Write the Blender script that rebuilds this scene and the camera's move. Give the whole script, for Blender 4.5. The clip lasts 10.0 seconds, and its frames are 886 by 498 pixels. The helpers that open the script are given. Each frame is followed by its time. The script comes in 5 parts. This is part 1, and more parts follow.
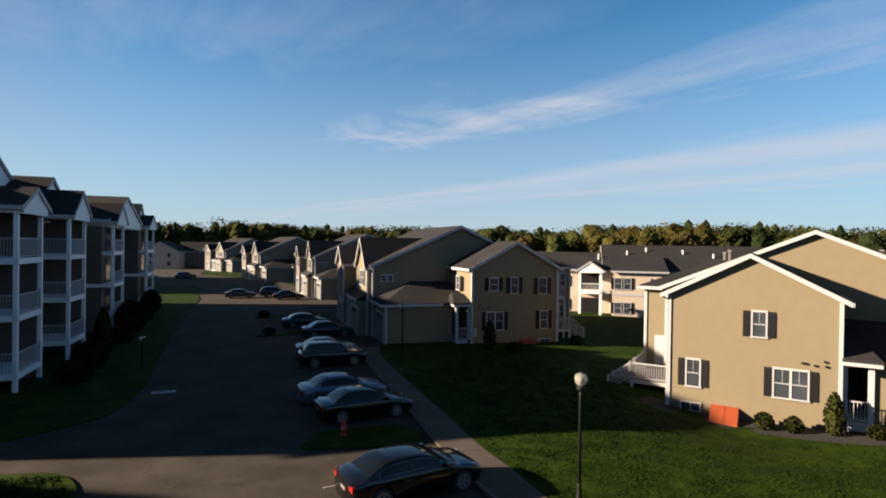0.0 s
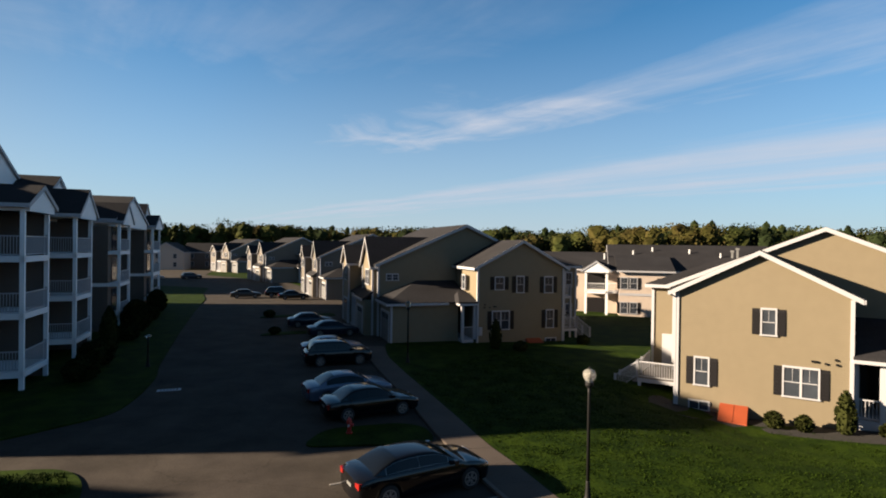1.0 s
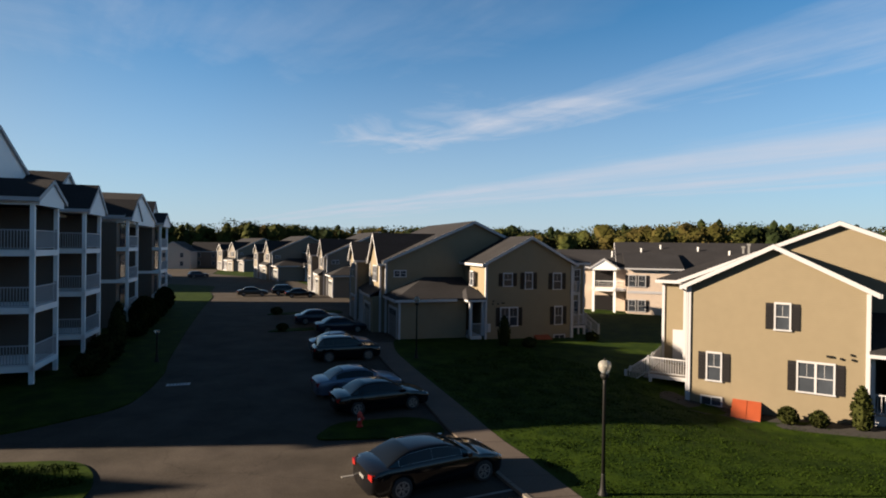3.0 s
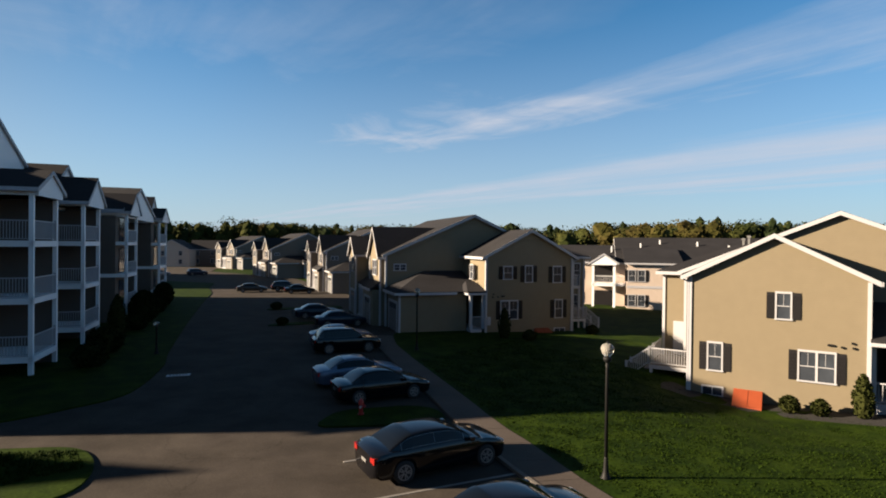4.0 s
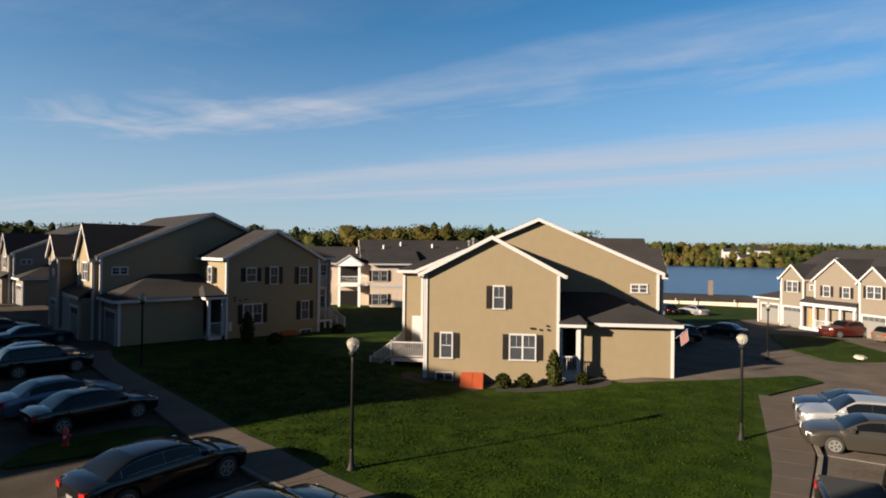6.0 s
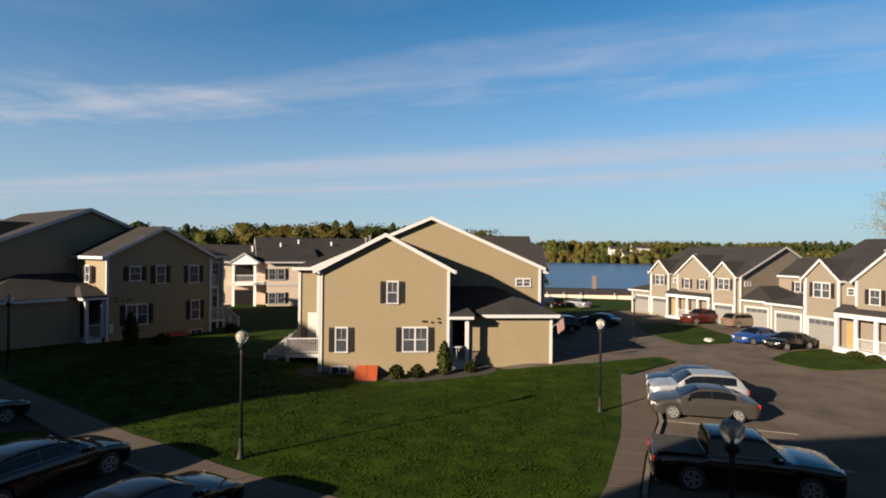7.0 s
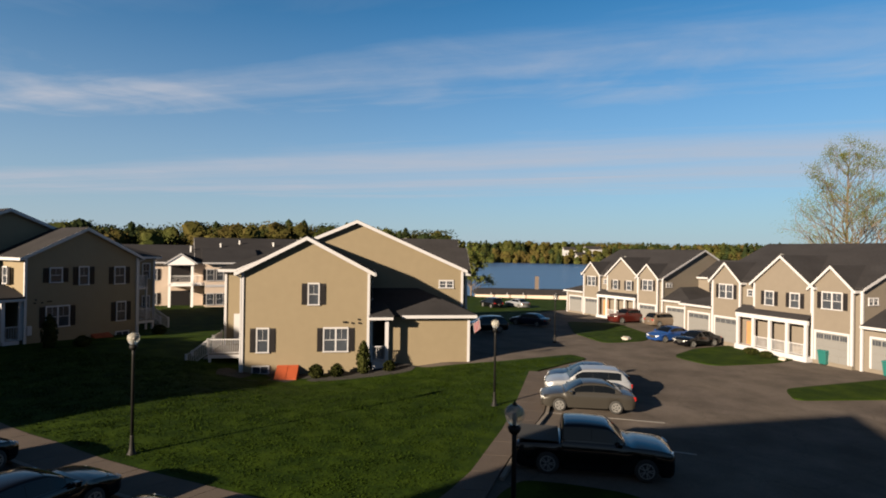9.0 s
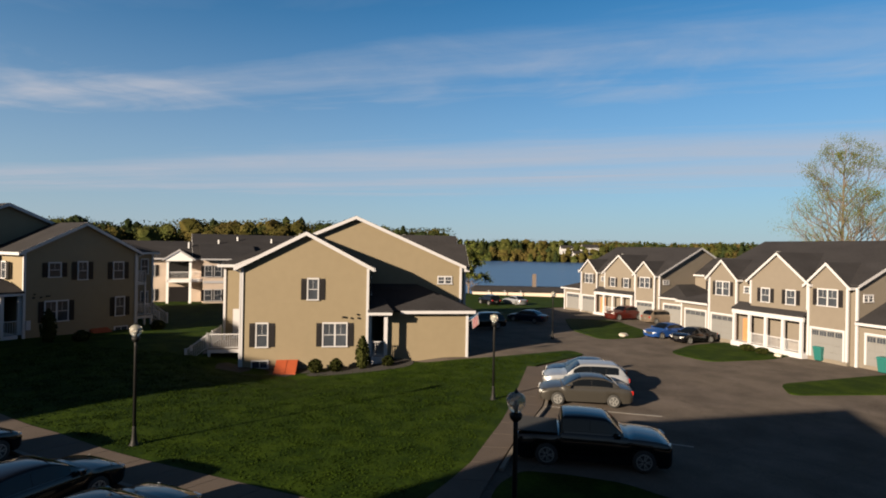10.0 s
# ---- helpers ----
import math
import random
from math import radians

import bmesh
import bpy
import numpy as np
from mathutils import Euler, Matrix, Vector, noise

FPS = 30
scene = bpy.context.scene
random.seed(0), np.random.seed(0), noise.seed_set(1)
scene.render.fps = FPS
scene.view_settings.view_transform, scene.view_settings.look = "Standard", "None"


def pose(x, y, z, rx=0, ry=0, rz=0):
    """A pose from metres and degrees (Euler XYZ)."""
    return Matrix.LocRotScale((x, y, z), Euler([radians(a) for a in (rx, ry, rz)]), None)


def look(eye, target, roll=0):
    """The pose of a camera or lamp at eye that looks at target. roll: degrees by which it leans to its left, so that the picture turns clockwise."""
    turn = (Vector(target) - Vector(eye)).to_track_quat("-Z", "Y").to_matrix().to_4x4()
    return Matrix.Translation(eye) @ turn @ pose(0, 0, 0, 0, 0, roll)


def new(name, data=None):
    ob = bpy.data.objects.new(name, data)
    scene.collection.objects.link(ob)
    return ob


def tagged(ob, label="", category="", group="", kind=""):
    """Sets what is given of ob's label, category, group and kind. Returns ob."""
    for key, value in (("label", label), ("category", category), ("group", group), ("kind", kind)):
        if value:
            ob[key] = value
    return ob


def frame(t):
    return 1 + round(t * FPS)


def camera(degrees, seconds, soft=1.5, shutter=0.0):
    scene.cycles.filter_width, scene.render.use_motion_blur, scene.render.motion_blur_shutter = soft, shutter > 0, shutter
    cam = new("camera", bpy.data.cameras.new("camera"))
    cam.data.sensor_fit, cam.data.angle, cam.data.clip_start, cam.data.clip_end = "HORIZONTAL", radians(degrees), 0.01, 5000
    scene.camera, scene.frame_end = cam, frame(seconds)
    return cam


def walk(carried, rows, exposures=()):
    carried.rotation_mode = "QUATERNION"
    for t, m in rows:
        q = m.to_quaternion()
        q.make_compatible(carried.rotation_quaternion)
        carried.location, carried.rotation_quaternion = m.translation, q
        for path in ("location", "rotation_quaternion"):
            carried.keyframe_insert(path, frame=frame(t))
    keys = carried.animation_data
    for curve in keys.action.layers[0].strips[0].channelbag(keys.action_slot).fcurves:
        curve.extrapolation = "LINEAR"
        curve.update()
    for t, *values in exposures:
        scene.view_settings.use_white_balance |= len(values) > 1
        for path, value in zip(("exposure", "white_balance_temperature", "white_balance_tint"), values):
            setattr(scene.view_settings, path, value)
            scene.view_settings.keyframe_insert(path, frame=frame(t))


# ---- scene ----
EXPOSURE = 2.0
cam = camera(77.93, 10.0, soft=1.9)
walk(cam, [
    (0, pose(0.000, -0.000, 8.473, 89.589, -0.840, 0.000)),
    (0.5, pose(0.010, 0.036, 8.379, 89.573, -0.838, 0.277)),
    (1, pose(-0.061, 0.161, 8.257, 89.717, -0.775, 0.500)),
    (1.5, pose(-0.136, 0.241, 8.136, 89.721, -0.746, 0.700)),
    (2, pose(-0.174, 0.243, 8.068, 89.637, -0.730, 0.937)),
    (2.5, pose(-0.237, 0.315, 8.086, 89.736, -0.752, 1.034)),
    (4, pose(-0.415, 0.417, 7.414, 89.608, -0.640, 0.901)),
    (4.5, pose(-0.398, 0.544, 7.395, 89.697, -0.698, -3.944)),
    (5, pose(-0.374, 0.625, 7.398, 89.762, -0.610, -10.866)),
    (5.5, pose(-0.364, 0.630, 7.334, 90.039, -0.734, -18.396)),
    (7, pose(-0.579, -1.160, 7.153, 90.124, -0.531, -35.214)),
    (7.5, pose(0.183, -2.369, 7.363, 90.184, -0.732, -38.310)),
    (8, pose(0.811, -3.505, 7.511, 90.221, -0.923, -39.264)),
    (8.5, pose(0.813, -3.956, 7.549, 90.196, -0.770, -39.319)),
    (9, pose(0.681, -4.072, 7.433, 90.154, -0.820, -39.409)),
    (9.5, pose(0.561, -4.122, 7.253, 90.094, -0.947, -39.566)),
    (10, pose(0.476, -4.126, 7.257, 89.973, -1.000, -39.708)),
], exposures=[(0.0, EXPOSURE), (2.7, EXPOSURE), (4.5, EXPOSURE - 0.05), (5.5, EXPOSURE - 0.12), (7.5, EXPOSURE - 0.2), (10.0, EXPOSURE - 0.35)])

# ---- light ----
SUN_TO = Vector((0.951, 0.096, -0.292))
SUN_AZ = math.atan2(-SUN_TO.x, -SUN_TO.y)
SUN_EL = math.asin(-SUN_TO.normalized().z)
sun = new("sun", bpy.data.lights.new("sun", "SUN"))
sun.data.energy, sun.data.angle, sun.data.color = 5.0, radians(0.6), (1.0, 0.81, 0.59)
sun.matrix_world = look((0, 0, 60), Vector((0, 0, 60)) + SUN_TO)

CLOUD_COLOUR = (2.92, 3.15, 3.68, 1)
SKY_TINT = (0.16, 0.587, 0.76, 1.0)
GLOW_TINT = (0.40, 0.36, 0.32, 1)


def make_world():
    w = bpy.data.worlds.new("sky")
    scene.world = w
    w.use_nodes = True
    nt = w.node_tree
    N, L = nt.nodes, nt.links
    bg = N["Background"]
    sky = N.new("ShaderNodeTexSky")
    sky.sky_type, sky.sun_disc = "NISHITA", False
    sky.sun_elevation, sky.sun_rotation = SUN_EL, SUN_AZ
    sky.air_density, sky.dust_density, sky.ozone_density = 1.0, 0.25, 3.0
    tc = N.new("ShaderNodeTexCoord")
    sep = N.new("ShaderNodeSeparateXYZ")
    L.new(tc.outputs["Generated"], sep.inputs[0])

    def m(op, a, b=None, clamp=False):
        n = N.new("ShaderNodeMath")
        n.operation, n.use_clamp = op, clamp
        for i, v in enumerate((a, b)):
            if v is None:
                continue
            if isinstance(v, (int, float)):
                n.inputs[i].default_value = v
            else:
                L.new(v, n.inputs[i])
        return n.outputs[0]

    # thin high cloud on a flat layer: two parallel bands and loose wisps
    zz = m("MAXIMUM", sep.outputs[2], 0.03)
    px, py = m("DIVIDE", sep.outputs[0], zz), m("DIVIDE", sep.outputs[1], zz)
    run = m("ADD", m("MULTIPLY", px, -0.57), m("MULTIPLY", py, 0.82))
    across = m("ADD", m("MULTIPLY", px, 0.82), m("MULTIPLY", py, 0.57))

    def cloud_noise(k_run, k_across, seed, detail, lo, hi, dist):
        comb = N.new("ShaderNodeCombineXYZ")
        L.new(m("MULTIPLY", run, k_run), comb.inputs[0]), L.new(m("MULTIPLY", across, k_across), comb.inputs[1])
        comb.inputs[2].default_value = seed
        ns = N.new("ShaderNodeTexNoise")
        ns.inputs["Scale"].default_value, ns.inputs["Detail"].default_value = 1.0, detail
        ns.inputs["Roughness"].default_value, ns.inputs["Distortion"].default_value = 0.62, dist
        L.new(comb.outputs[0], ns.inputs["Vector"])
        return span(ns.outputs[0], lo, hi)

    def span(v, lo, hi):
        mr = N.new("ShaderNodeMapRange")
        mr.interpolation_type = "SMOOTHSTEP"
        mr.inputs[1].default_value, mr.inputs[2].default_value = lo, hi
        L.new(v, mr.inputs[0])
        return mr.outputs[0]

    bend = m("MULTIPLY", m("SUBTRACT", cloud_noise(0.22, 0.3, 1.7, 2, 0.0, 1.0, 0.0), 0.5), 0.6)
    q = m("ADD", across, bend)

    def band(v, centre, half):
        return span(m("ABSOLUTE", m("SUBTRACT", v, centre)), half, half * 0.1)
    streak = cloud_noise(0.16, 1.1, 4.2, 5, 0.2, 0.8, 0.5)
    wisp = cloud_noise(1.0, 1.25, 8.1, 8, 0.30, 0.80, 0.8)
    thin = m("MULTIPLY", m("MULTIPLY", band(q, 3.15, 1.0), span(run, 6.0, 2.6)), m("ADD", m("MULTIPLY", streak, 0.46), m("MULTIPLY", wisp, 0.26)))
    broad = m("MULTIPLY", m("MULTIPLY", span(q, 3.9, 5.8), span(q, 14.0, 7.5)), m("ADD", 0.64, m("MULTIPLY", streak, 0.16)))
    tuft = m("MULTIPLY", m("MULTIPLY", band(q, 2.45, 1.3), band(run, 4.3, 2.7)), m("ADD", m("MULTIPLY", wisp, 0.48), 0.20))
    side = m("MULTIPLY", m("MULTIPLY", span(q, 2.0, -1.6), span(run, 1.2, 3.0)), m("ADD", 0.20, m("MULTIPLY", wisp, 0.25)))
    loose = m("MULTIPLY", streak, m("ADD", 0.16, m("MULTIPLY", wisp, 0.16)))
    veil = m("MULTIPLY", m("POWER", m("SUBTRACT", 1.0, m("MULTIPLY", sep.outputs[2], 2.05, True), True), 1.7), 0.95)
    cover = m("MAXIMUM", m("ADD", m("ADD", m("ADD", thin, broad), m("ADD", tuft, side)), loose, True), veil)
    mix = N.new("ShaderNodeMix")
    mix.data_type = "RGBA"
    L.new(m("MULTIPLY", cover, 0.9), mix.inputs[0])
    tint = N.new("ShaderNodeMix")
    tint.data_type, tint.blend_type = "RGBA", "MULTIPLY"
    tint.inputs[0].default_value = 1.0
    L.new(sky.outputs[0], tint.inputs[6])
    # the sky stays pale and warm round the low sun, and deep blue away from it
    aim = N.new("ShaderNodeVectorMath")
    aim.operation = "DOT_PRODUCT"
    L.new(tc.outputs["Generated"], aim.inputs[0])
    aim.inputs[1].default_value = -SUN_TO.normalized()
    hue = N.new("ShaderNodeMix")
    hue.data_type = "RGBA"
    L.new(span(aim.outputs["Value"], 0.35, 0.95), hue.inputs[0])
    hue.inputs[6].default_value, hue.inputs[7].default_value = SKY_TINT, GLOW_TINT
    L.new(hue.outputs[2], tint.inputs[7])
    L.new(tint.outputs[2], mix.inputs[6])
    mix.inputs[7].default_value = CLOUD_COLOUR
    deep = N.new("ShaderNodeMix")
    deep.data_type, deep.blend_type = "RGBA", "MULTIPLY"
    deep.inputs[0].default_value = 1.0
    L.new(mix.outputs[2], deep.inputs[6])
    fall = N.new("ShaderNodeMapRange")
    fall.interpolation_type = "SMOOTHSTEP"
    for i, v in enumerate((0.36, 0.85, 1.0, 0.42)):
        fall.inputs[i + 1].default_value = v
    L.new(sep.outputs[2], fall.inputs[0])
    L.new(fall.outputs[0], deep.inputs[7])
    L.new(deep.outputs[2], bg.inputs[0])
    bg.inputs[1].default_value = 0.05


make_world()

# ---- materials ----
def material(name, colour, rough=0.7, metal=0.0, spread=0.12, scale=3.0, fine=40.0, bump=0.0, spec=0.5, per_object=0.0, per_island=0.0, warm=None, stretch=(1, 1, 1), coat=0.0, blotch=False):
    """A surface with large and fine variation, optional bump, and optional variation from piece to piece."""
    mat = bpy.data.materials.new(name)
    mat.use_nodes = True
    N, L = mat.node_tree.nodes, mat.node_tree.links
    b = N["Principled BSDF"]
    b.inputs["Roughness"].default_value, b.inputs["Metallic"].default_value = rough, metal
    b.inputs["Specular IOR Level"].default_value = spec
    b.inputs["Coat Weight"].default_value = coat
    b.inputs["Coat Roughness"].default_value = 0.06
    tc = N.new("ShaderNodeTexCoord")
    mp = N.new("ShaderNodeMapping")
    mp.inputs["Scale"].default_value = stretch
    L.new(tc.outputs["Object"], mp.inputs[0])
    out = None
    for sc, det in ((1 / scale, 4.0), (fine, 3.0)):
        n = N.new("ShaderNodeTexNoise")
        n.inputs["Scale"].default_value, n.inputs["Detail"].default_value = sc, det
        L.new(mp.outputs[0], n.inputs["Vector"])
        if out is None:
            out, first = n, n
        else:
            mx = N.new("ShaderNodeMath")
            mx.operation = "ADD"
            L.new(out.outputs[0], mx.inputs[0]), L.new(n.outputs[0], mx.inputs[1])
            out, second = mx, n
    mr = N.new("ShaderNodeMapRange")
    mr.inputs[1].default_value, mr.inputs[2].default_value = 0.6, 1.4
    mr.inputs[3].default_value, mr.inputs[4].default_value = 1 - spread, 1 + spread
    L.new(out.outputs[0], mr.inputs[0])
    value = mr.outputs[0]
    for amount, node, socket in ((per_object, "ShaderNodeObjectInfo", "Random"), (per_island, "ShaderNodeNewGeometry", "Random Per Island")):
        if amount:
            i = N.new(node)
            r = N.new("ShaderNodeMapRange")
            r.inputs[3].default_value, r.inputs[4].default_value = 1 - amount, 1 + amount
            L.new(i.outputs[socket], r.inputs[0])
            k = N.new("ShaderNodeMath")
            k.operation = "MULTIPLY"
            L.new(value, k.inputs[0]), L.new(r.outputs[0], k.inputs[1])
            value = k.outputs[0]
    base = N.new("ShaderNodeMix")
    base.data_type = "RGBA"
    base.inputs[6].default_value = (*colour, 1)
    base.inputs[7].default_value = (*(warm or colour), 1)
    if warm:
        if per_island and not blotch:
            i = N.new("ShaderNodeNewGeometry")
            L.new(i.outputs["Random Per Island"], base.inputs[0])
        else:
            rm = N.new("ShaderNodeMapRange")
            rm.inputs[1].default_value, rm.inputs[2].default_value = 0.38, 0.64
            L.new(first.outputs[0], rm.inputs[0])
            L.new(rm.outputs[0], base.inputs[0])
    hs = N.new("ShaderNodeHueSaturation")
    L.new(base.outputs[2], hs.inputs["Color"])
    L.new(value, hs.inputs["Value"])
    L.new(hs.outputs[0], b.inputs["Base Color"])
    if bump:
        bp = N.new("ShaderNodeBump")
        bp.inputs["Strength"].default_value, bp.inputs["Distance"].default_value = bump, 0.02
        L.new(second.outputs[0], bp.inputs["Height"])
        L.new(bp.outputs[0], b.inputs["Normal"])
    return mat


def lap_siding(name, colour, course=0.115):
    """Vinyl clapboard: courses with a shadowed lower lip, faint streaks and dirt."""
    mat = material(name, colour, rough=0.6, spec=0.18, spread=0.05, scale=4.0, fine=2.0)
    N, L = mat.node_tree.nodes, mat.node_tree.links
    b = N["Principled BSDF"]
    tc = N.new("ShaderNodeTexCoord")
    sep = N.new("ShaderNodeSeparateXYZ")
    L.new(tc.outputs["Object"], sep.inputs[0])
    d = N.new("ShaderNodeMath")
    d.operation = "DIVIDE"
    d.inputs[1].default_value = course
    L.new(sep.outputs[2], d.inputs[0])
    f = N.new("ShaderNodeMath")
    f.operation = "FRACT"
    L.new(d.outputs[0], f.inputs[0])
    inv = N.new("ShaderNodeMath")
    inv.operation = "SUBTRACT"
    inv.inputs[0].default_value = 1.0
    L.new(f.outputs[0], inv.inputs[1])
    bp = N.new("ShaderNodeBump")
    bp.inputs["Strength"].default_value, bp.inputs["Distance"].default_value = 0.5, 0.012
    L.new(inv.outputs[0], bp.inputs["Height"])
    L.new(bp.outputs[0], b.inputs["Normal"])
    return mat


SIDING = lap_siding("tan_siding", (0.160, 0.131, 0.087))
SIDING_ROSE = lap_siding("beige_siding", (0.127, 0.110, 0.091))
SIDING_PALE = lap_siding("pale_siding", (0.42, 0.345, 0.29))
SIDING_BROWN = lap_siding("brown_siding", (0.105, 0.083, 0.070))
WHITE = material("white_trim", (0.335, 0.335, 0.355), 0.55, spec=0.25, spread=0.04, scale=2.0)
# brighter copy of the white, lifting the shaded apartment trim and back porch
LIFTED_VINYL = material("lifted_vinyl", (0.72, 0.72, 0.73), 0.5, spec=0.25, spread=0.05, scale=2.0)
SHINGLE = material("dark_shingles", (0.022, 0.021, 0.023), 0.95, spec=0.12, spread=0.3, scale=2.5, fine=7.0, bump=0.6, stretch=(1, 1, 2.5))
SHUTTER = material("black_shutter", (0.010, 0.009, 0.010), 0.6, spec=0.2, spread=0.1)
GLASS = material("window_glass", (0.032, 0.037, 0.046), 0.08, spread=0.35, scale=0.8, fine=1.0, spec=0.12)
CURTAIN = material("curtain", (0.55, 0.53, 0.5), 0.9, spread=0.15, stretch=(6, 6, 1))
DECKING = material("deck_boards", (0.13, 0.12, 0.11), 0.8, spread=0.2, scale=0.5, fine=9.0, spec=0.15, stretch=(1, 6, 1))
GARAGE = material("garage_door", (0.13, 0.13, 0.13), 0.55, spec=0.25, spread=0.05, scale=1.5)
CONCRETE = material("concrete", (0.13, 0.115, 0.10), 0.85, spec=0.15, spread=0.2, scale=1.2, fine=25.0, bump=0.2)
WALKWAY = material("sidewalk_concrete", (0.074, 0.060, 0.051), 0.85, spec=0.12, spread=0.22, scale=1.5, fine=18.0, bump=0.2)
ASPHALT = material("asphalt", (0.050, 0.042, 0.035), 0.95, spec=0.08, spread=0.32, scale=2.6, fine=22.0, bump=0.3, warm=(0.043, 0.036, 0.031))
# the parking lot's asphalt, a paler tone than the road's
LOT_ASPHALT = material("lot_asphalt", (0.088, 0.074, 0.063), 0.95, spec=0.08, spread=0.28, scale=2.6, fine=22.0, bump=0.3, warm=(0.076, 0.064, 0.056))
def stained(mat):
    """Adds old stains, patches and hairline cracks to a paved surface."""
    N, L = mat.node_tree.nodes, mat.node_tree.links
    b = N["Principled BSDF"]
    src = b.inputs["Base Color"].links[0].from_socket
    tc = N.new("ShaderNodeTexCoord")
    n = N.new("ShaderNodeTexNoise")
    n.inputs["Scale"].default_value, n.inputs["Detail"].default_value, n.inputs["Roughness"].default_value = 0.45, 7.0, 0.65
    L.new(tc.outputs["Object"], n.inputs["Vector"])
    r = N.new("ShaderNodeMapRange")
    for i, v in enumerate((0.35, 0.66, 0.76, 1.26)):
        r.inputs[i + 1].default_value = v
    L.new(n.outputs[0], r.inputs[0])
    c = N.new("ShaderNodeTexVoronoi")
    c.feature = "DISTANCE_TO_EDGE"
    c.inputs["Scale"].default_value = 0.22
    w = N.new("ShaderNodeMix")
    w.data_type, w.blend_type = "RGBA", "LINEAR_LIGHT"
    w.inputs[0].default_value = 0.8
    L.new(tc.outputs["Object"], w.inputs[6]), L.new(n.outputs["Color"], w.inputs[7])
    L.new(w.outputs[2], c.inputs["Vector"])
    k = N.new("ShaderNodeMapRange")
    for i, v in enumerate((0.0, 0.006, 0.72, 1.0)):
        k.inputs[i + 1].default_value = v
    L.new(c.outputs["Distance"], k.inputs[0])
    m = N.new("ShaderNodeMath")
    m.operation = "MULTIPLY"
    L.new(r.outputs[0], m.inputs[0]), L.new(k.outputs[0], m.inputs[1])
    hs = N.new("ShaderNodeHueSaturation")
    L.new(src, hs.inputs["Color"]), L.new(m.outputs[0], hs.inputs["Value"])
    L.new(hs.outputs[0], b.inputs["Base Color"])


stained(ASPHALT)
stained(LOT_ASPHALT)
PAINT = material("road_paint", (0.16, 0.15, 0.14), 0.7, spread=0.3, scale=0.7, fine=8.0)
GRASS = material("grass", (0.0118, 0.0250, 0.0018), 0.9, spread=0.45, scale=1.1, fine=7.0, bump=1.0, warm=(0.0190, 0.033, 0.0022), spec=0.05)
MULCH = material("bark_mulch", (0.0065, 0.0048, 0.0038), 0.95, spread=0.35, scale=0.5, fine=15.0, bump=0.8)
LAMP_IRON = material("black_iron", (0.006, 0.006, 0.006), 0.6, spec=0.2, spread=0.15)
BARK = material("bark", (0.10, 0.075, 0.055), 0.95, spread=0.3, fine=12.0, bump=0.6)
LEAF = material("spring_leaf", (0.050, 0.080, 0.012), 0.7, spread=0.2, per_island=0.35, warm=(0.085, 0.082, 0.018), spec=0.2)
WOODS = [material("pine_woods", (0.013, 0.019, 0.007), 0.9, spread=0.3, scale=9.0, fine=0.5, per_island=0.25, spec=0.05),
         material("green_woods", (0.024, 0.031, 0.008), 0.9, spread=0.3, scale=9.0, fine=0.5, per_island=0.25, warm=(0.035, 0.036, 0.010), spec=0.05, blotch=True),
         material("yellow_woods", (0.043, 0.040, 0.010), 0.9, spread=0.3, scale=9.0, fine=0.5, per_island=0.25, warm=(0.044, 0.033, 0.011), spec=0.05, blotch=True)]
SHRUB = material("shrub_leaf", (0.013, 0.019, 0.004), 0.9, spread=0.3, per_island=0.45, warm=(0.020, 0.021, 0.006), spec=0.04)
WATER = material("lake_water", (0.016, 0.045, 0.115), 0.3, spread=0.2, scale=30.0, fine=0.6, bump=0.4, spec=0.16, stretch=(1, 1, 1))
RED_METAL = material("rust_red_hatch", (0.25, 0.045, 0.013), 0.6, spread=0.12, scale=0.6)

# ---- building blocks ----
def soft(v, k):
    return k * math.log1p(math.exp(min(v / k, 50)))


LAKE = Vector((0.74, 0.67))


def level(x, y):
    """Height of the ground: it falls gently towards the lake."""
    z = 0.12 - 0.024 * soft(x, 3) - 0.006 * soft(y - 20, 4)
    z -= 0.78 * math.exp(-((x - 15.5) ** 2 + (y - 26.5) ** 2) / 40)
    z -= 0.26 * math.exp(-((x - 12.3) ** 2 + (y - 29.6) ** 2) / 14)
    far = x * LAKE.x + y * LAKE.y
    z = max(z, -2.6)
    if far > 108:
        z -= 4.5 * min(1, (far - 108) / 18)
    if far > 500:
        z += 6.0 * min(1, (far - 500) / 25)
    return z


def part(name, bm, material, parent=None, label=""):
    me = bpy.data.meshes.new(name)
    bm.to_mesh(me)
    bm.free()
    if material:
        me.materials.append(material)
    ob = new(name, me)
    if parent is not None:
        ob.parent = parent
    if label:
        ob["label"] = label
    return ob


def smooth(ob):
    ob.data.polygons.foreach_set("use_smooth", [True] * len(ob.data.polygons))
    return ob


def thing(name, m, label, category, group="", kind=""):
    ob = new(name)
    ob.matrix_world = m
    ob.empty_display_size = 0.3
    return tagged(ob, label, category, group, kind)


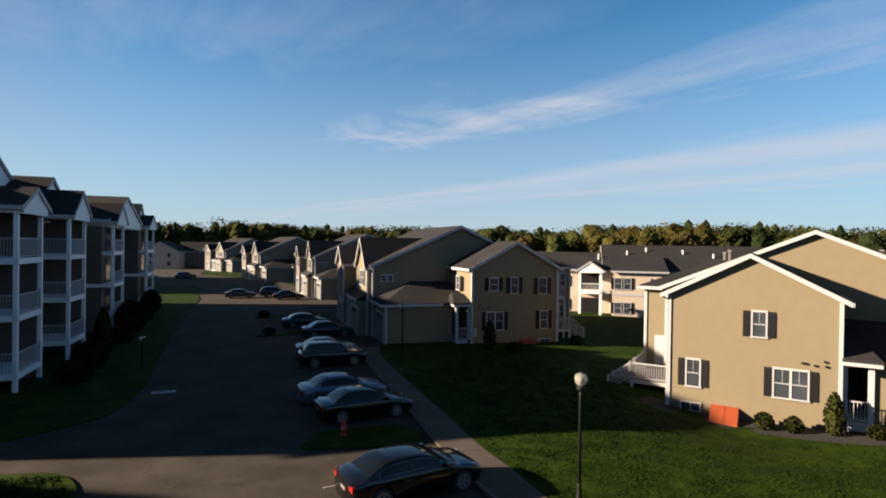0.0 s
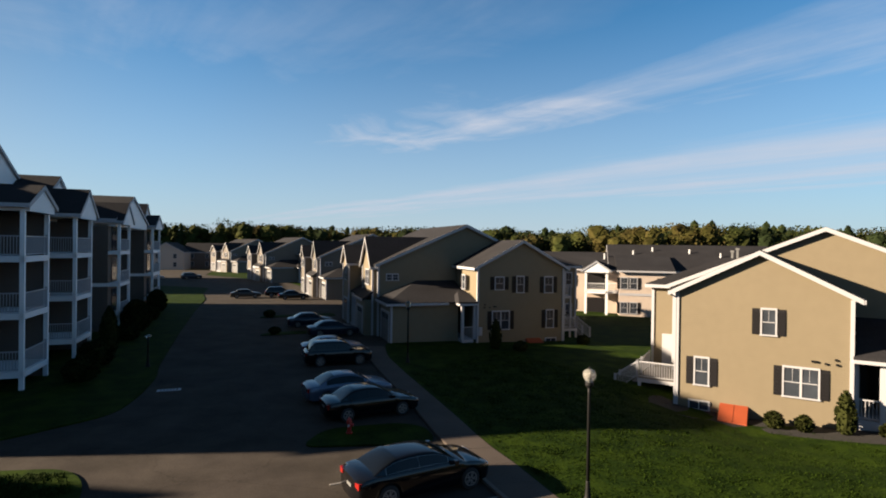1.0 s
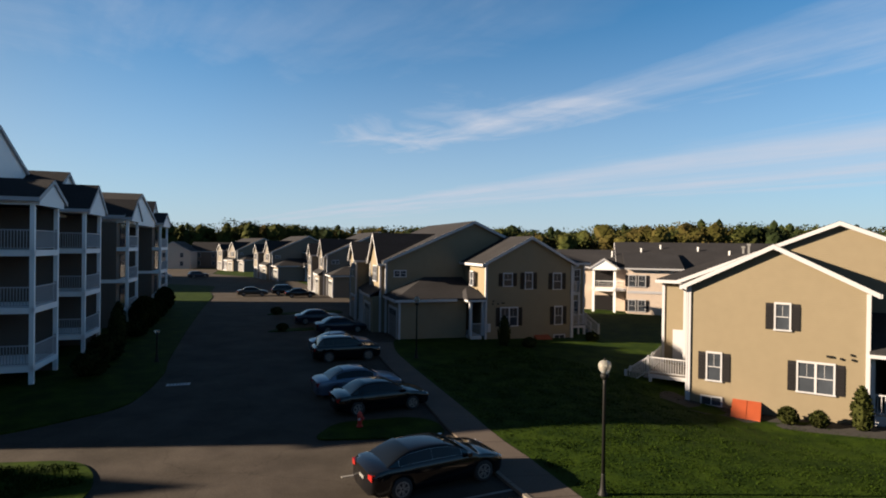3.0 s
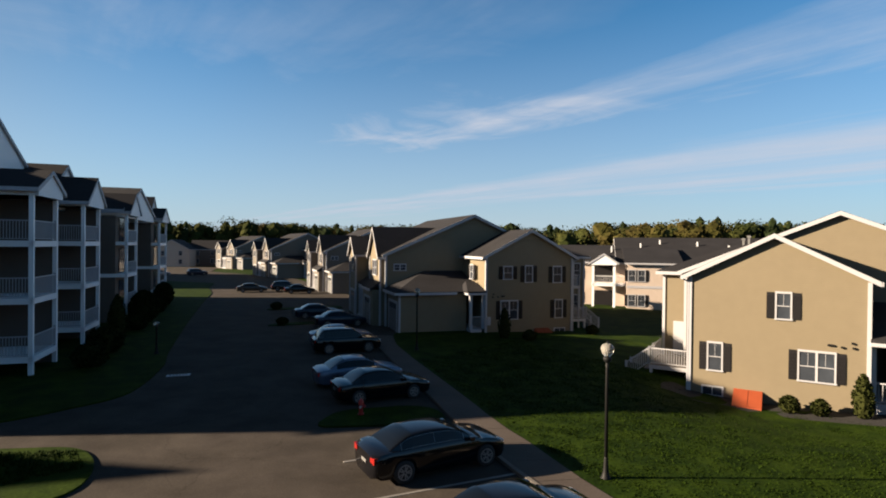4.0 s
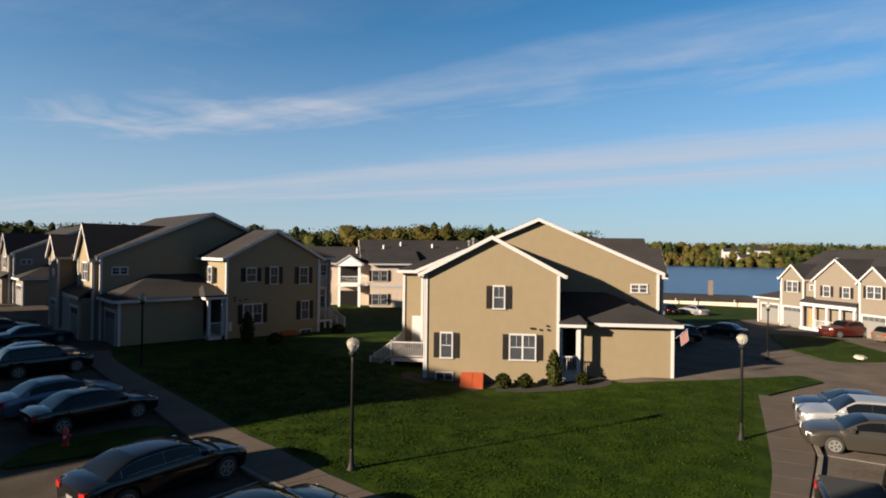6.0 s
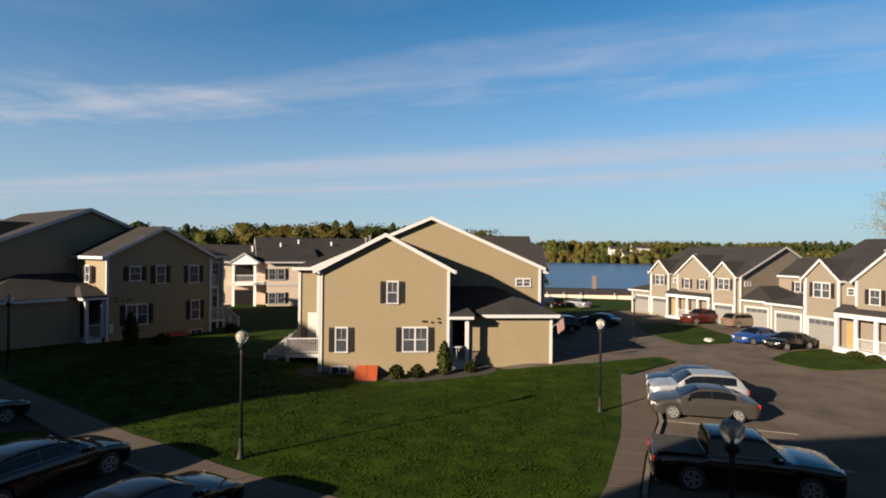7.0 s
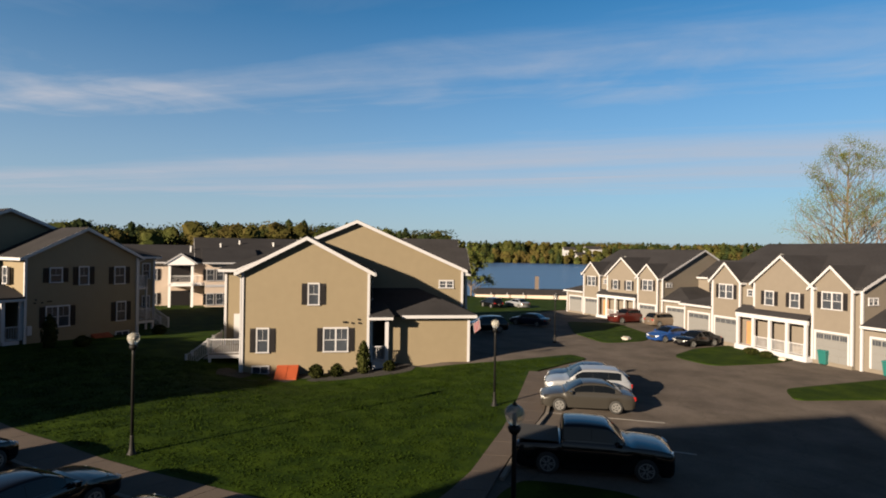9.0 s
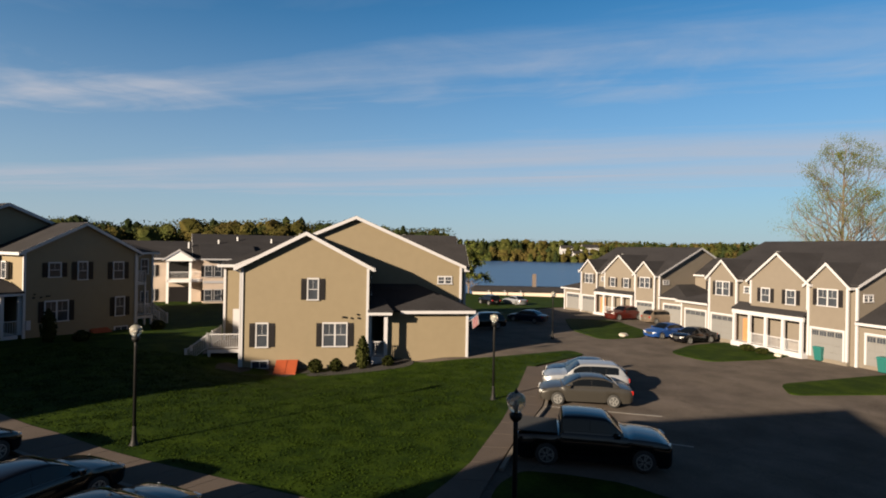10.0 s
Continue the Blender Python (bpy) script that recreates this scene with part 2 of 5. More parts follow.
class Mesh:
    """A bmesh with a mirror along y, for buildings that come left- and right-handed."""

    def __init__(self, mir=1):
        self.bm, self.mir = bmesh.new(), mir

    def v(self, p):
        return self.bm.verts.new((p[0], p[1] * self.mir, p[2]))

    def solid(self, lower, upper):
        """A closed body between two rings of points."""
        a, b = [self.v(p) for p in lower], [self.v(p) for p in upper]
        f = self.bm.faces
        f.new(a), f.new(b)
        for i in range(len(a)):
            j = (i + 1) % len(a)
            f.new((a[i], a[j], b[j], b[i]))
        return self

    def box(self, x0, x1, y0, y1, z0, z1):
        ring = ((x0, y0), (x1, y0), (x1, y1), (x0, y1))
        return self.solid([(*p, z0) for p in ring], [(*p, z1) for p in ring])

    def slab(self, corners, thick):
        """A sheet through the corners, thick downwards."""
        return self.solid([(p[0], p[1], p[2] - thick) for p in corners], corners)

    def beam(self, p, q, w, h):
        p, q = Vector(p), Vector(q)
        d = (q - p).normalized()
        side = d.cross(Vector((0, 0, 1)))
        side = Vector((1, 0, 0)) if side.length < 1e-4 else side.normalized()
        up = side.cross(d)
        ring = [side * a * w / 2 + up * b * h / 2 for a, b in ((-1, -1), (1, -1), (1, 1), (-1, 1))]
        return self.solid([p + r for r in ring], [q + r for r in ring])

    def done(self, name, material, parent, label="", bevel=0.0):
        bmesh.ops.recalc_face_normals(self.bm, faces=self.bm.faces)
        if bevel:
            bmesh.ops.bevel(self.bm, geom=self.bm.edges[:], offset=bevel, segments=1, affect="EDGES")
        return part(name, self.bm, material, parent, label)


def frame_axes(face, x, y, z):
    """Unit vectors out of and along a wall that faces +x, -x, -y or +y in a building's own axes."""
    return {"x": ((1, 0), (0, 1)), "-x": ((-1, 0), (0, 1)), "-y": ((0, -1), (1, 0)), "y": ((0, 1), (1, 0))}[face]


class Wall:
    """Places boxes on a wall by distance along it, height, and how far they stand out."""

    def __init__(self, face, at, mir):
        self.face, self.at, self.mir = face, at, mir

    def box(self, m, a0, a1, z0, z1, d0, d1):
        s = -1 if self.face.startswith("-") else 1
        lo, hi = sorted((self.at + s * d0, self.at + s * d1))
        return m.box(lo, hi, a0, a1, z0, z1) if self.face.endswith("x") else m.box(a0, a1, lo, hi, z0, z1)


def window(parent, wall, a, z, w, h, shutters=True, panes=1, grid=True):
    """A double-hung window unit: frame, sashes with panes, sill and shutters."""
    mir = wall.mir
    n = new("window")
    n.parent = parent
    t = 0.075
    m = Mesh(mir)
    wall.box(m, a - w / 2 - t, a + w / 2 + t, z + h, z + h + t * 1.3, 0.0, 0.07)
    wall.box(m, a - w / 2 - t, a - w / 2, z, z + h, 0.0, 0.06)
    wall.box(m, a + w / 2, a + w / 2 + t, z, z + h, 0.0, 0.06)
    for k in range(1, panes):
        c = a - w / 2 + w * k / panes
        wall.box(m, c - 0.05, c + 0.05, z, z + h, 0.0, 0.055)
    m.done("window_frame", WHITE, n)
    m = Mesh(mir)
    wall.box(m, a - w / 2 - t - 0.03, a + w / 2 + t + 0.03, z - 0.07, z, 0.0, 0.10)
    m.done("window_sill", WHITE, n)
    pw = w / panes
    for k in range(panes):
        c0 = a - w / 2 + pw * k
        m = Mesh(mir)
        wall.box(m, c0, c0 + pw, z, z + h, 0.0, 0.018)
        m.done("pane", GLASS, n)
        m = Mesh(mir)
        wall.box(m, c0 + 0.02, c0 + pw - 0.02, z + h * 0.5 - 0.02, z + h * 0.5 + 0.02, 0.018, 0.042)
        if grid:
            wall.box(m, c0 + pw / 2 - 0.008, c0 + pw / 2 + 0.008, z + h * 0.5 + 0.03, z + h - 0.01, 0.018, 0.03)
        m.done("sash_bar", WHITE, n)
    if shutters:
        for s in (-1, 1):
            m = Mesh(mir)
            c = a + s * (w / 2 + t + 0.20)
            z0, z1 = z - 0.03, z + h + 0.05
            out = 1 if not wall.face.startswith("-") else -1
            ring = []
            for k in range(10):
                zz = z0 + (z1 - z0) * k / 9
                ring += [(0.03, zz)] if k == 0 else [(0.052, zz), (0.03, zz)] if k < 9 else [(0.03, zz)]
            ring = [(0.0, z0)] + ring + [(0.0, z1)]
            side = lambda a_: [(wall.at + out * d_, a_, z_) if wall.face.endswith("x") else (a_, wall.at + out * d_, z_) for d_, z_ in ring]
            m.solid(side(c - 0.17), side(c + 0.17))
            m.done("shutter", SHUTTER, n)
    return n


def garage_door(parent, wall, a, z, w, h):
    mir = wall.mir
    n = new("garage_door")
    n.parent = parent
    m = Mesh(mir)
    wall.box(m, a - w / 2 - 0.14, a - w / 2, z, z + h + 0.16, 0.0, 0.07)
    wall.box(m, a + w / 2, a + w / 2 + 0.14, z, z + h + 0.16, 0.0, 0.07)
    wall.box(m, a - w / 2, a + w / 2, z + h, z + h + 0.16, 0.0, 0.07)
    m.done("door_frame", WHITE, n)
    rows = 4
    for i in range(rows):
        z0, z1 = z + h * i / rows, z + h * (i + 1) / rows - 0.015
        m = Mesh(mir)
        wall.box(m, a - w / 2, a + w / 2, z0, z1, 0.0, 0.025)
        for k in range(4):
            c0 = a - w / 2 + w * k / 4 + 0.06
            if i < 3:
                wall.box(m, c0, c0 + w / 4 - 0.12, z0 + 0.09, z1 - 0.09, 0.025, 0.035)
        m.done("panel", GARAGE, n)
    for k in range(4):
        c0 = a - w / 2 + w * k / 4 + 0.05
        m = Mesh(mir)
        wall.box(m, c0, c0 + w / 4 - 0.10, z + h * 0.75 + 0.08, z + h - 0.10, 0.025, 0.032)
        m.done("pane", GLASS, n)
        m = Mesh(mir)
        for j in range(1, 3):
            c = c0 + (w / 4 - 0.1) * j / 3
            wall.box(m, c - 0.012, c + 0.012, z + h * 0.75 + 0.08, z + h - 0.10, 0.032, 0.04)
        m.done("glazing_bar", GARAGE, n)
    return n


def railing(parent, mir, p, q, h=0.95, step=0.13, material=None, single=True):
    """Posts, two rails and pickets from p to q (both on the deck's surface)."""
    p, q = Vector(p), Vector(q)
    n = new("railing")
    n.parent = parent
    up = Vector((0, 0, 1))
    for z, w in ((h, 0.06), (0.1, 0.04)):
        m = Mesh(mir)
        m.beam(p + up * z, q + up * z, w, w)
        m.done("rail", material or WHITE, n)
    count = max(2, int((q - p).length / step))
    if single and HOUSE_NEAR[0]:
        m = Mesh(1)
        m.beam((0, 0, 0.1), (0, 0, h), 0.026, 0.026)
        first = m.done("picket", material or WHITE, n)
        for i in range(1, count):
            c = p.lerp(q, i / count)
            ob = first if i == 1 else new("picket", first.data)
            ob.parent = n
            ob.location = (c.x, c.y * mir, c.z)
    else:
        m = Mesh(mir)
        for i in range(1, count):
            c = p.lerp(q, i / count)
            m.beam(c + up * 0.1, c + up * h, 0.026, 0.026)
        tagged(m.done("picket", material or WHITE, n), kind="stuff")
    for c in (p, q):
        m = Mesh(mir)
        m.beam(c, c + up * (h + 0.1), 0.11, 0.11)
        m.done("post", material or WHITE, n)
    return n


HOUSE_NEAR = [True]


def gable_roof(parent, mir, along, a0, a1, mid, half, z_eave, z_ridge, over=0.35, thick=0.16, rake=(True, True), gutters=(True, True)):
    """A pitched roof. along: 'x' or 'y', the way its ridge runs from a0 to a1; mid, half: its middle and half width across."""
    slope = (z_ridge - z_eave) / half
    zo = z_eave - slope * over

    def P(a, c, z):
        return (a, c, z) if along == "x" else (c, a, z)

    for s in (-1, 1):
        m = Mesh(mir)
        m.slab([P(a0 - over * rake[0], mid, z_ridge + thick), P(a1 + over * rake[1], mid, z_ridge + thick),
                P(a1 + over * rake[1], mid + s * (half + over), zo + thick), P(a0 - over * rake[0], mid + s * (half + over), zo + thick)], thick)
        m.done("roof_slope", SHINGLE, parent)
        m = Mesh(mir) if gutters[s > 0] else None
        if m:
            m.beam(P(a0 - over * rake[0], mid + s * (half + over + 0.04), zo + 0.03), P(a1 + over * rake[1], mid + s * (half + over + 0.04), zo + 0.03), 0.09, 0.2)
            m.done("gutter", WHITE, parent)
        for end, a in zip(rake, (a0 - over - 0.02, a1 + over + 0.02)):
            if end:
                m = Mesh(mir)
                w = 0.13 if a < (a0 + a1) / 2 else -0.13
                pts = [P(a, mid, z_ridge + thick - 0.015), P(a, mid + s * (half + over), zo + thick - 0.015)]
                low = [P(a, mid, z_ridge - 0.09), P(a, mid + s * (half + over), zo - 0.09)]
                ring = [pts[0], pts[1], low[1], low[0]]
                m.solid(ring, [tuple(Vector(r) + Vector(P(w, 0, 0))) for r in ring])
                m.done("rake_board", WHITE, parent)


def gable_wall(m, along, a0, a1, mid, half, z0, z_eave, z_ridge):
    """A body with gabled ends, up to the underside of its roof."""
    def P(a, c, z):
        return (a, c, z) if along == "x" else (c, a, z)
    ring = [(mid - half, z0), (mid + half, z0), (mid + half, z_eave), (mid, z_ridge), (mid - half, z_eave)]
    m.solid([P(a0, c, z) for c, z in ring], [P(a1, c, z) for c, z in ring])
    return m


def corner_boards(parent, mir, spots, z0, z1, w=0.16):
    for x, y in spots:
        m = Mesh(mir)
        m.box(x - w / 2, x + w / 2, y - w / 2, y + w / 2, z0, z1)
        m.done("corner_board", WHITE, parent)


def drape(name, outline, lift, material, label, category, cell=6.0, skirt=0.3, kind="structure", sink=0.0):
    """A flat-topped piece of ground with that outline, laid over the terrain, with upright edges."""
    bm = bmesh.new()
    face = bm.faces.new([bm.verts.new((x, y, 0)) for x, y in outline])
    if face.normal.z < 0:
        face.normal_flip()
    for axis in (0, 1):
        lo, hi = min(p[axis] for p in outline), max(p[axis] for p in outline)
        c = math.ceil(lo / cell) * cell
        while c < hi:
            no = Vector((1, 0, 0)) if axis == 0 else Vector((0, 1, 0))
            bmesh.ops.bisect_plane(bm, geom=bm.verts[:] + bm.edges[:] + bm.faces[:], plane_co=no * c, plane_no=no)
            c += cell
    bmesh.ops.triangulate(bm, faces=bm.faces[:])
    bmesh.ops.recalc_face_normals(bm, faces=bm.faces)
    if sum(f.normal.z for f in bm.faces) < 0:
        bmesh.ops.reverse_faces(bm, faces=bm.faces[:])
    edges = [e for e in bm.edges if e.is_boundary]
    made = bmesh.ops.extrude_edge_only(bm, edges=edges)["geom"]
    low = {v for v in made if isinstance(v, bmesh.types.BMVert)}
    for v in bm.verts:
        v.co.z = level(v.co.x, v.co.y) + lift - (skirt if v in low else 0) - sink * math.exp(-((v.co.x - 15.5) ** 2 + (v.co.y - 26.5) ** 2) / 30)
    bmesh.ops.recalc_face_normals(bm, faces=bm.faces)
    ob = part(name, bm, material)
    return tagged(ob, label, category, kind=kind)


def rounded(points, r, n=5):
    """The outline with its corners rounded."""
    out = []
    for i, p in enumerate(points):
        p, a, b = Vector(p), Vector(points[i - 1]), Vector(points[(i + 1) % len(points)])
        ra = min(r, (a - p).length * 0.45)
        rb = min(r, (b - p).length * 0.45)
        s, e = p + (a - p).normalized() * ra, p + (b - p).normalized() * rb
        for k in range(n + 1):
            t = k / n
            q = s.lerp(p, t).lerp(p.lerp(e, t), t)
            out.append((q.x, q.y))
    return out


# ---- ground ----
def make_ground():
    xs = sorted({-2500, -1500, -900, -600, 1200, 2000, 2800} | set(range(-400, -100, 50)) | set(range(-100, 140, 10)) | set(range(140, 900, 20)))
    ys = sorted({-1500, -800, 1200, 1700, 2500} | set(range(-400, -60, 40)) | set(range(-60, 140, 10)) | set(range(140, 900, 20)))
    bm = bmesh.new()
    grid = [[bm.verts.new((x, y, level(x, y) - 0.06 - 1.6 * math.exp(-((x - 15.5) ** 2 + (y - 26.5) ** 2) / 110))) for y in ys] for x in xs]
    for i in range(len(xs) - 1):
        for j in range(len(ys) - 1):
            bm.faces.new((grid[i][j], grid[i + 1][j], grid[i + 1][j + 1], grid[i][j + 1]))
    ob = part("ground", bm, GRASS)
    smooth(ob)
    tagged(ob, "wide green grassy ground falling gently to the lake", "ground", kind="structure")
    bm = bmesh.new()
    c, a = LAKE * 108, Vector((-LAKE.y, LAKE.x))
    pts = [LAKE * 100 + a * 900, LAKE * 100 - a * 900, LAKE * 512 - a * 900, LAKE * 512 + a * 900]
    bm.faces.new([bm.verts.new((p.x, p.y, -3.6)) for p in reversed(pts)])
    bmesh.ops.recalc_face_normals(bm, faces=bm.faces)
    ob = part("water", bm, WATER)
    tagged(ob, "calm blue lake with wind ripples", "lake", kind="structure")


make_ground()
drape("road", [(-120, -60), (9, -60), (9, 38.9), (8, 40), (-3, 46), (-9, 60), (-16, 80), (-32, 112), (-48, 128), (-62, 140), (-72, 168), (-104, 168), (-96, 134), (-66, 108), (-50, 98),
               (-37, 60), (-60, 30), (-120, 15)], 0.0, ASPHALT, "dark worn asphalt road with parking bays", "road", sink=0.9)
drape("parking_lot", [(9, -60), (95, -60), (78, 20), (80, 45), (66, 62), (50, 58), (36, 42), (28, 27), (21, 26), (9, 38.9)],
      0.0, LOT_ASPHALT, "paler grey asphalt parking lot and driveways", "parking lot", sink=0.9)
LAWN_LIFT = 0.06
drape("lawn", rounded([(-14.4, 23.7), (-15.0, 26.8), (-16.2, 30.6), (-17.4, 33.0), (-22.5, 45.9), (-28.6, 62), (-33.4, 75.5), (-37.6, 84), (-42, 96), (-56, 101), (-66, 92), (-48, 10), (-30, 14.8), (-16.8, 20.0)], 1.2), LAWN_LIFT, GRASS, "mown lawn along the apartment building", "lawn")
drape("lawn", rounded([(-10.2, 14.6), (-10.9, 16.6), (-12.3, 17.9), (-17, 17.2), (-24, 12), (-15, 10)], 0.9), LAWN_LIFT, GRASS, "small grass island with a kerb", "lawn")
drape("lawn", rounded([(-5.4, 20.2), (-4.9, 22.2), (-2.0, 23.2), (-0.9, 22.8), (-0.4, 21.3), (-1.2, 20.8)], 0.7), LAWN_LIFT, GRASS, "grass strip between parking bays", "lawn")
drape("lawn", rounded([(-15.6, 45.2), (-15.3, 46.8), (-10.4, 49.2), (-9.9, 47.8)], 0.5), LAWN_LIFT, GRASS, "grass strip between parking bays", "lawn")
drape("lawn", rounded([(-19.6, 56.6), (-19.4, 58.2), (-13.0, 61.6), (-12, 59.5)], 0.7), LAWN_LIFT, GRASS, "grass strip between parking bays", "lawn")
drape("lawn", rounded([(6.8, 9.3), (3.5, 15.9), (3.0, 17.2), (2.3, 19.0), (1.45, 20.9), (0.5, 23.7), (-0.75, 27.3), (-2.45, 32.1), (-4.1, 37.1), (-4.7, 41.8), (-2, 56), (-8, 72), (10, 98), (58, 92), (46, 70),
                        (31, 48), (25, 34), (21, 25.6), (22, 23.6), (27, 22), (33.5, 21.2), (33, 19.5), (28.6, 18.9), (26.3, 18.5), (20.1, 13.8), (17, 11.5), (12.0, 8.4), (9.8, 7.5), (8.3, 7.4)], 0.6), LAWN_LIFT, GRASS, "broad mown lawn between the houses", "lawn", cell=2.0)
drape("lawn", rounded([(39.8, 16.9), (38.6, 13.4), (44, 11.4), (48.4, 11.2), (51, 16.9), (45, 17.8)], 1.2), LAWN_LIFT, GRASS, "small front lawn before the porch", "lawn")
drape("lawn", rounded([(35.1, 7.8), (32.6, 6.5), (38, 3.3), (46, 0.5), (47.4, 4), (42.6, 5.6)], 0.8), LAWN_LIFT, GRASS, "small front lawn between driveways", "lawn")
drape("lawn", rounded([(41, 23.6), (45.5, 22.4), (50, 24.4), (56, 32), (52, 36), (44, 29)], 1.2), LAWN_LIFT, GRASS, "small front lawn between driveways", "lawn")
drape("lawn", rounded([(41, 38), (46, 36.5), (60, 46.5), (72, 47), (94, 66), (92, 85), (70, 96), (52, 76)], 2), LAWN_LIFT, GRASS, "sunlit lawn sloping to the lake shore", "lawn")
drape("lawn", rounded([(11.9, 7.3), (13.2, 7.6), (14.1, 6.6), (15.0, 5.2), (15.2, 3.5), (14.5, -4), (10.6, -5), (10.6, 4.5), (10.9, 6.7)], 0.4), LAWN_LIFT, GRASS, "dark grass verge beside the parking lot", "lawn")


def make_walk(left, right):
    """Sidewalk slabs between two edges, with open joints."""
    n = thing("sidewalk", Matrix(), "light concrete sidewalk in square slabs", "sidewalk", kind="structure")

    def at(line, t):
        seg = [(Vector(b) - Vector(a)).length for a, b in zip(line, line[1:])]
        d = t * sum(seg)
        for s, a, b in zip(seg, line, line[1:]):
            if d <= s + 1e-6:
                return Vector(a).lerp(Vector(b), d / s)
            d -= s
        return Vector(line[-1])
    total = sum((Vector(b) - Vector(a)).length for a, b in zip(left, left[1:]))
    count = int(total / 1.5)
    for i in range(count):
        t0, t1 = (i + 0.006) / count, (i + 0.994) / count
        ring = [at(left, t0), at(right, t0), at(right, t1), at(left, t1)]
        m = Mesh()
        m.solid([(p.x, p.y, level(p.x, p.y) - 0.05) for p in ring], [(p.x, p.y, level(p.x, p.y) + 0.075) for p in ring])
        m.done("slab", WALKWAY, n)
    return n


make_walk([(8.2, 3.4), (5.2, 9.6), (2.35, 15.4), (1.65, 16.9), (0.75, 19.0), (-0.3, 21.5), (-0.95, 23.6), (-2.35, 28.0), (-3.9, 32.4), (-5.5, 37.4), (-6.2, 41)],
          [(10.2, 4.2), (6.9, 9.7), (3.7, 15.7), (3.1, 17.2), (2.4, 19.05), (1.5, 21.0), (0.6, 23.75), (-0.65, 27.3), (-2.35, 32.1), (-4.0, 37.1), (-4.7, 41)])
make_walk([(26.0, 18.7), (19.9, 14.1), (16.8, 11.8), (11.9, 8.7), (9.7, 7.8), (8.2, 7.1)], [(27.0, 17.6), (19.4, 12.0), (15.6, 9.95), (12.6, 8.1), (10.7, 6.9), (9.2, 5.9)])


def kerb(points):
    n = thing("kerb", Matrix(), "grey granite kerb beside the parking lot", "kerb", kind="structure")
    for a, b in zip(points, points[1:]):
        a, b = Vector(a), Vector(b)
        k = max(1, round((b - a).length / 2.4))
        for i in range(k):
            p, q = a.lerp(b, (i + 0.01) / k), a.lerp(b, (i + 0.99) / k)
            m = Mesh()
            m.beam((p.x, p.y, level(p.x, p.y)), (q.x, q.y, level(q.x, q.y)), 0.14, 0.2)
            m.done("kerbstone", CONCRETE, n)


kerb([(27.1, 17.5), (19.5, 11.9), (15.7, 9.85), (12.7, 8.0)])
kerb([(5.1, 9.6), (2.25, 15.4), (1.55, 16.9), (0.65, 19.0)])


def stripe(a, b):
    a, b = Vector(a), Vector(b)
    m = Mesh()
    s = (b - a).normalized().orthogonal() * 0.05
    ring = [a + s, b + s, b - s, a - s]
    m.solid([(p.x, p.y, level(p.x, p.y) - 0.02) for p in ring], [(p.x, p.y, level(p.x, p.y) + 0.008) for p in ring])
    tagged(m.done("parking_line", PAINT, None), "worn white parking line on the asphalt", "parking line", "parking lines", "structure")


for k in (-1, 0, 1):
    c = Vector((-1.3, 18.3)) + Vector((-0.40, 0.916)) * 2.75 * (k if k < 1 else k)
    if k not in (1,):
        stripe(c + Vector((0.9, 0.44)) * -2.6, c + Vector((0.9, 0.44)) * 2.2)
stripe((19.87, 12.23), (22.95, 8.3))
stripe((17.9, 9.2), (20.2, 5.6))

# ---- townhouses ----
def townhouse(m, mir, bays, rear, length=14.2, wing_x=-17.0, name="townhouse", far_wing=True, siding=None, label="", lamps=True):
    """Local axes: x out of the garage front, y away from the near end, base at the garage floor."""
    S = siding or SIDING
    h = thing(name, m, label, "house", "townhouses")
    eave, ridge, mid, half = 6.0, 9.4, -7.8, 7.8
    # main body, end to end
    w = Mesh(mir)
    gable_wall(w, "y", 0, length, mid, half, -0.8, eave, ridge)
    w.done("wall", S, h)
    gable_roof(h, mir, "y", 0, length, mid, half, eave, ridge, gutters=(True, False))
    corner_boards(h, mir, [(0, 0), (-15.6, 0), (0, length), (-15.6, length)], -0.6, eave - 0.1)
    # two-storey wings with lower gables at both ends
    for end, y0, y1 in ((0, -5.0, 0.0), (1, length, length + 5.0))[:2 if far_wing else 1]:
        w = Mesh(mir)
        gable_wall(w, "y", y0, y1, -10.83, 3.88, -0.8, eave, 8.05)
        w.done("wing_wall", S, h)
        gable_roof(h, mir, "y", y0, y1, -10.83, 3.88, eave, 8.05, rake=(end == 0, end == 1))
        yo = y0 if end == 0 else y1
        corner_boards(h, mir, [(-14.68, yo), (-6.98, yo)], -0.6, eave - 0.1)
        f = Mesh(mir)
        f.box(-14.75, -6.9, min(yo, yo + (0.03 if end else -0.03)), max(yo, yo + (0.03 if end else -0.03)), -0.9, -0.42)
        f.done("foundation", CONCRETE, h)
        # garage wing with a lean-to hip roof
        gy0, gy1 = (-3.9, 0.0) if end == 0 else (length, length + 3.9)
        w = Mesh(mir)
        w.box(-5.74, -0.2, gy0, gy1, -0.8, 3.05)
        w.done("garage_wall", S, h)
        go, gi = (gy0 - 0.4, 0.0) if end == 0 else (gy1 + 0.4, length)
        for quad in ([(-6.75, go, 3.05), (0.2, go, 3.05), (-3.3, gi, 4.5), (-6.75, gi, 4.5)], [(0.2, go, 3.05), (0.2, gi, 3.05), (-3.3, gi, 4.5)]):
            r = Mesh(mir)
            r.slab([(x, y, z + 0.14) for x, y, z in quad], 0.14)
            r.done("roof_slope", SHINGLE, h)
        g = Mesh(mir)
        g.beam((-4.8, go, 3.04), (0.25, go, 3.04), 0.1, 0.2)
        g.beam((0.22, go, 3.04), (0.22, gi, 3.04), 0.1, 0.2)
        g.done("gutter", WHITE, h)
        corner_boards(h, mir, [(-0.24, gy0 if end == 0 else gy1)], -0.6, 3.0)
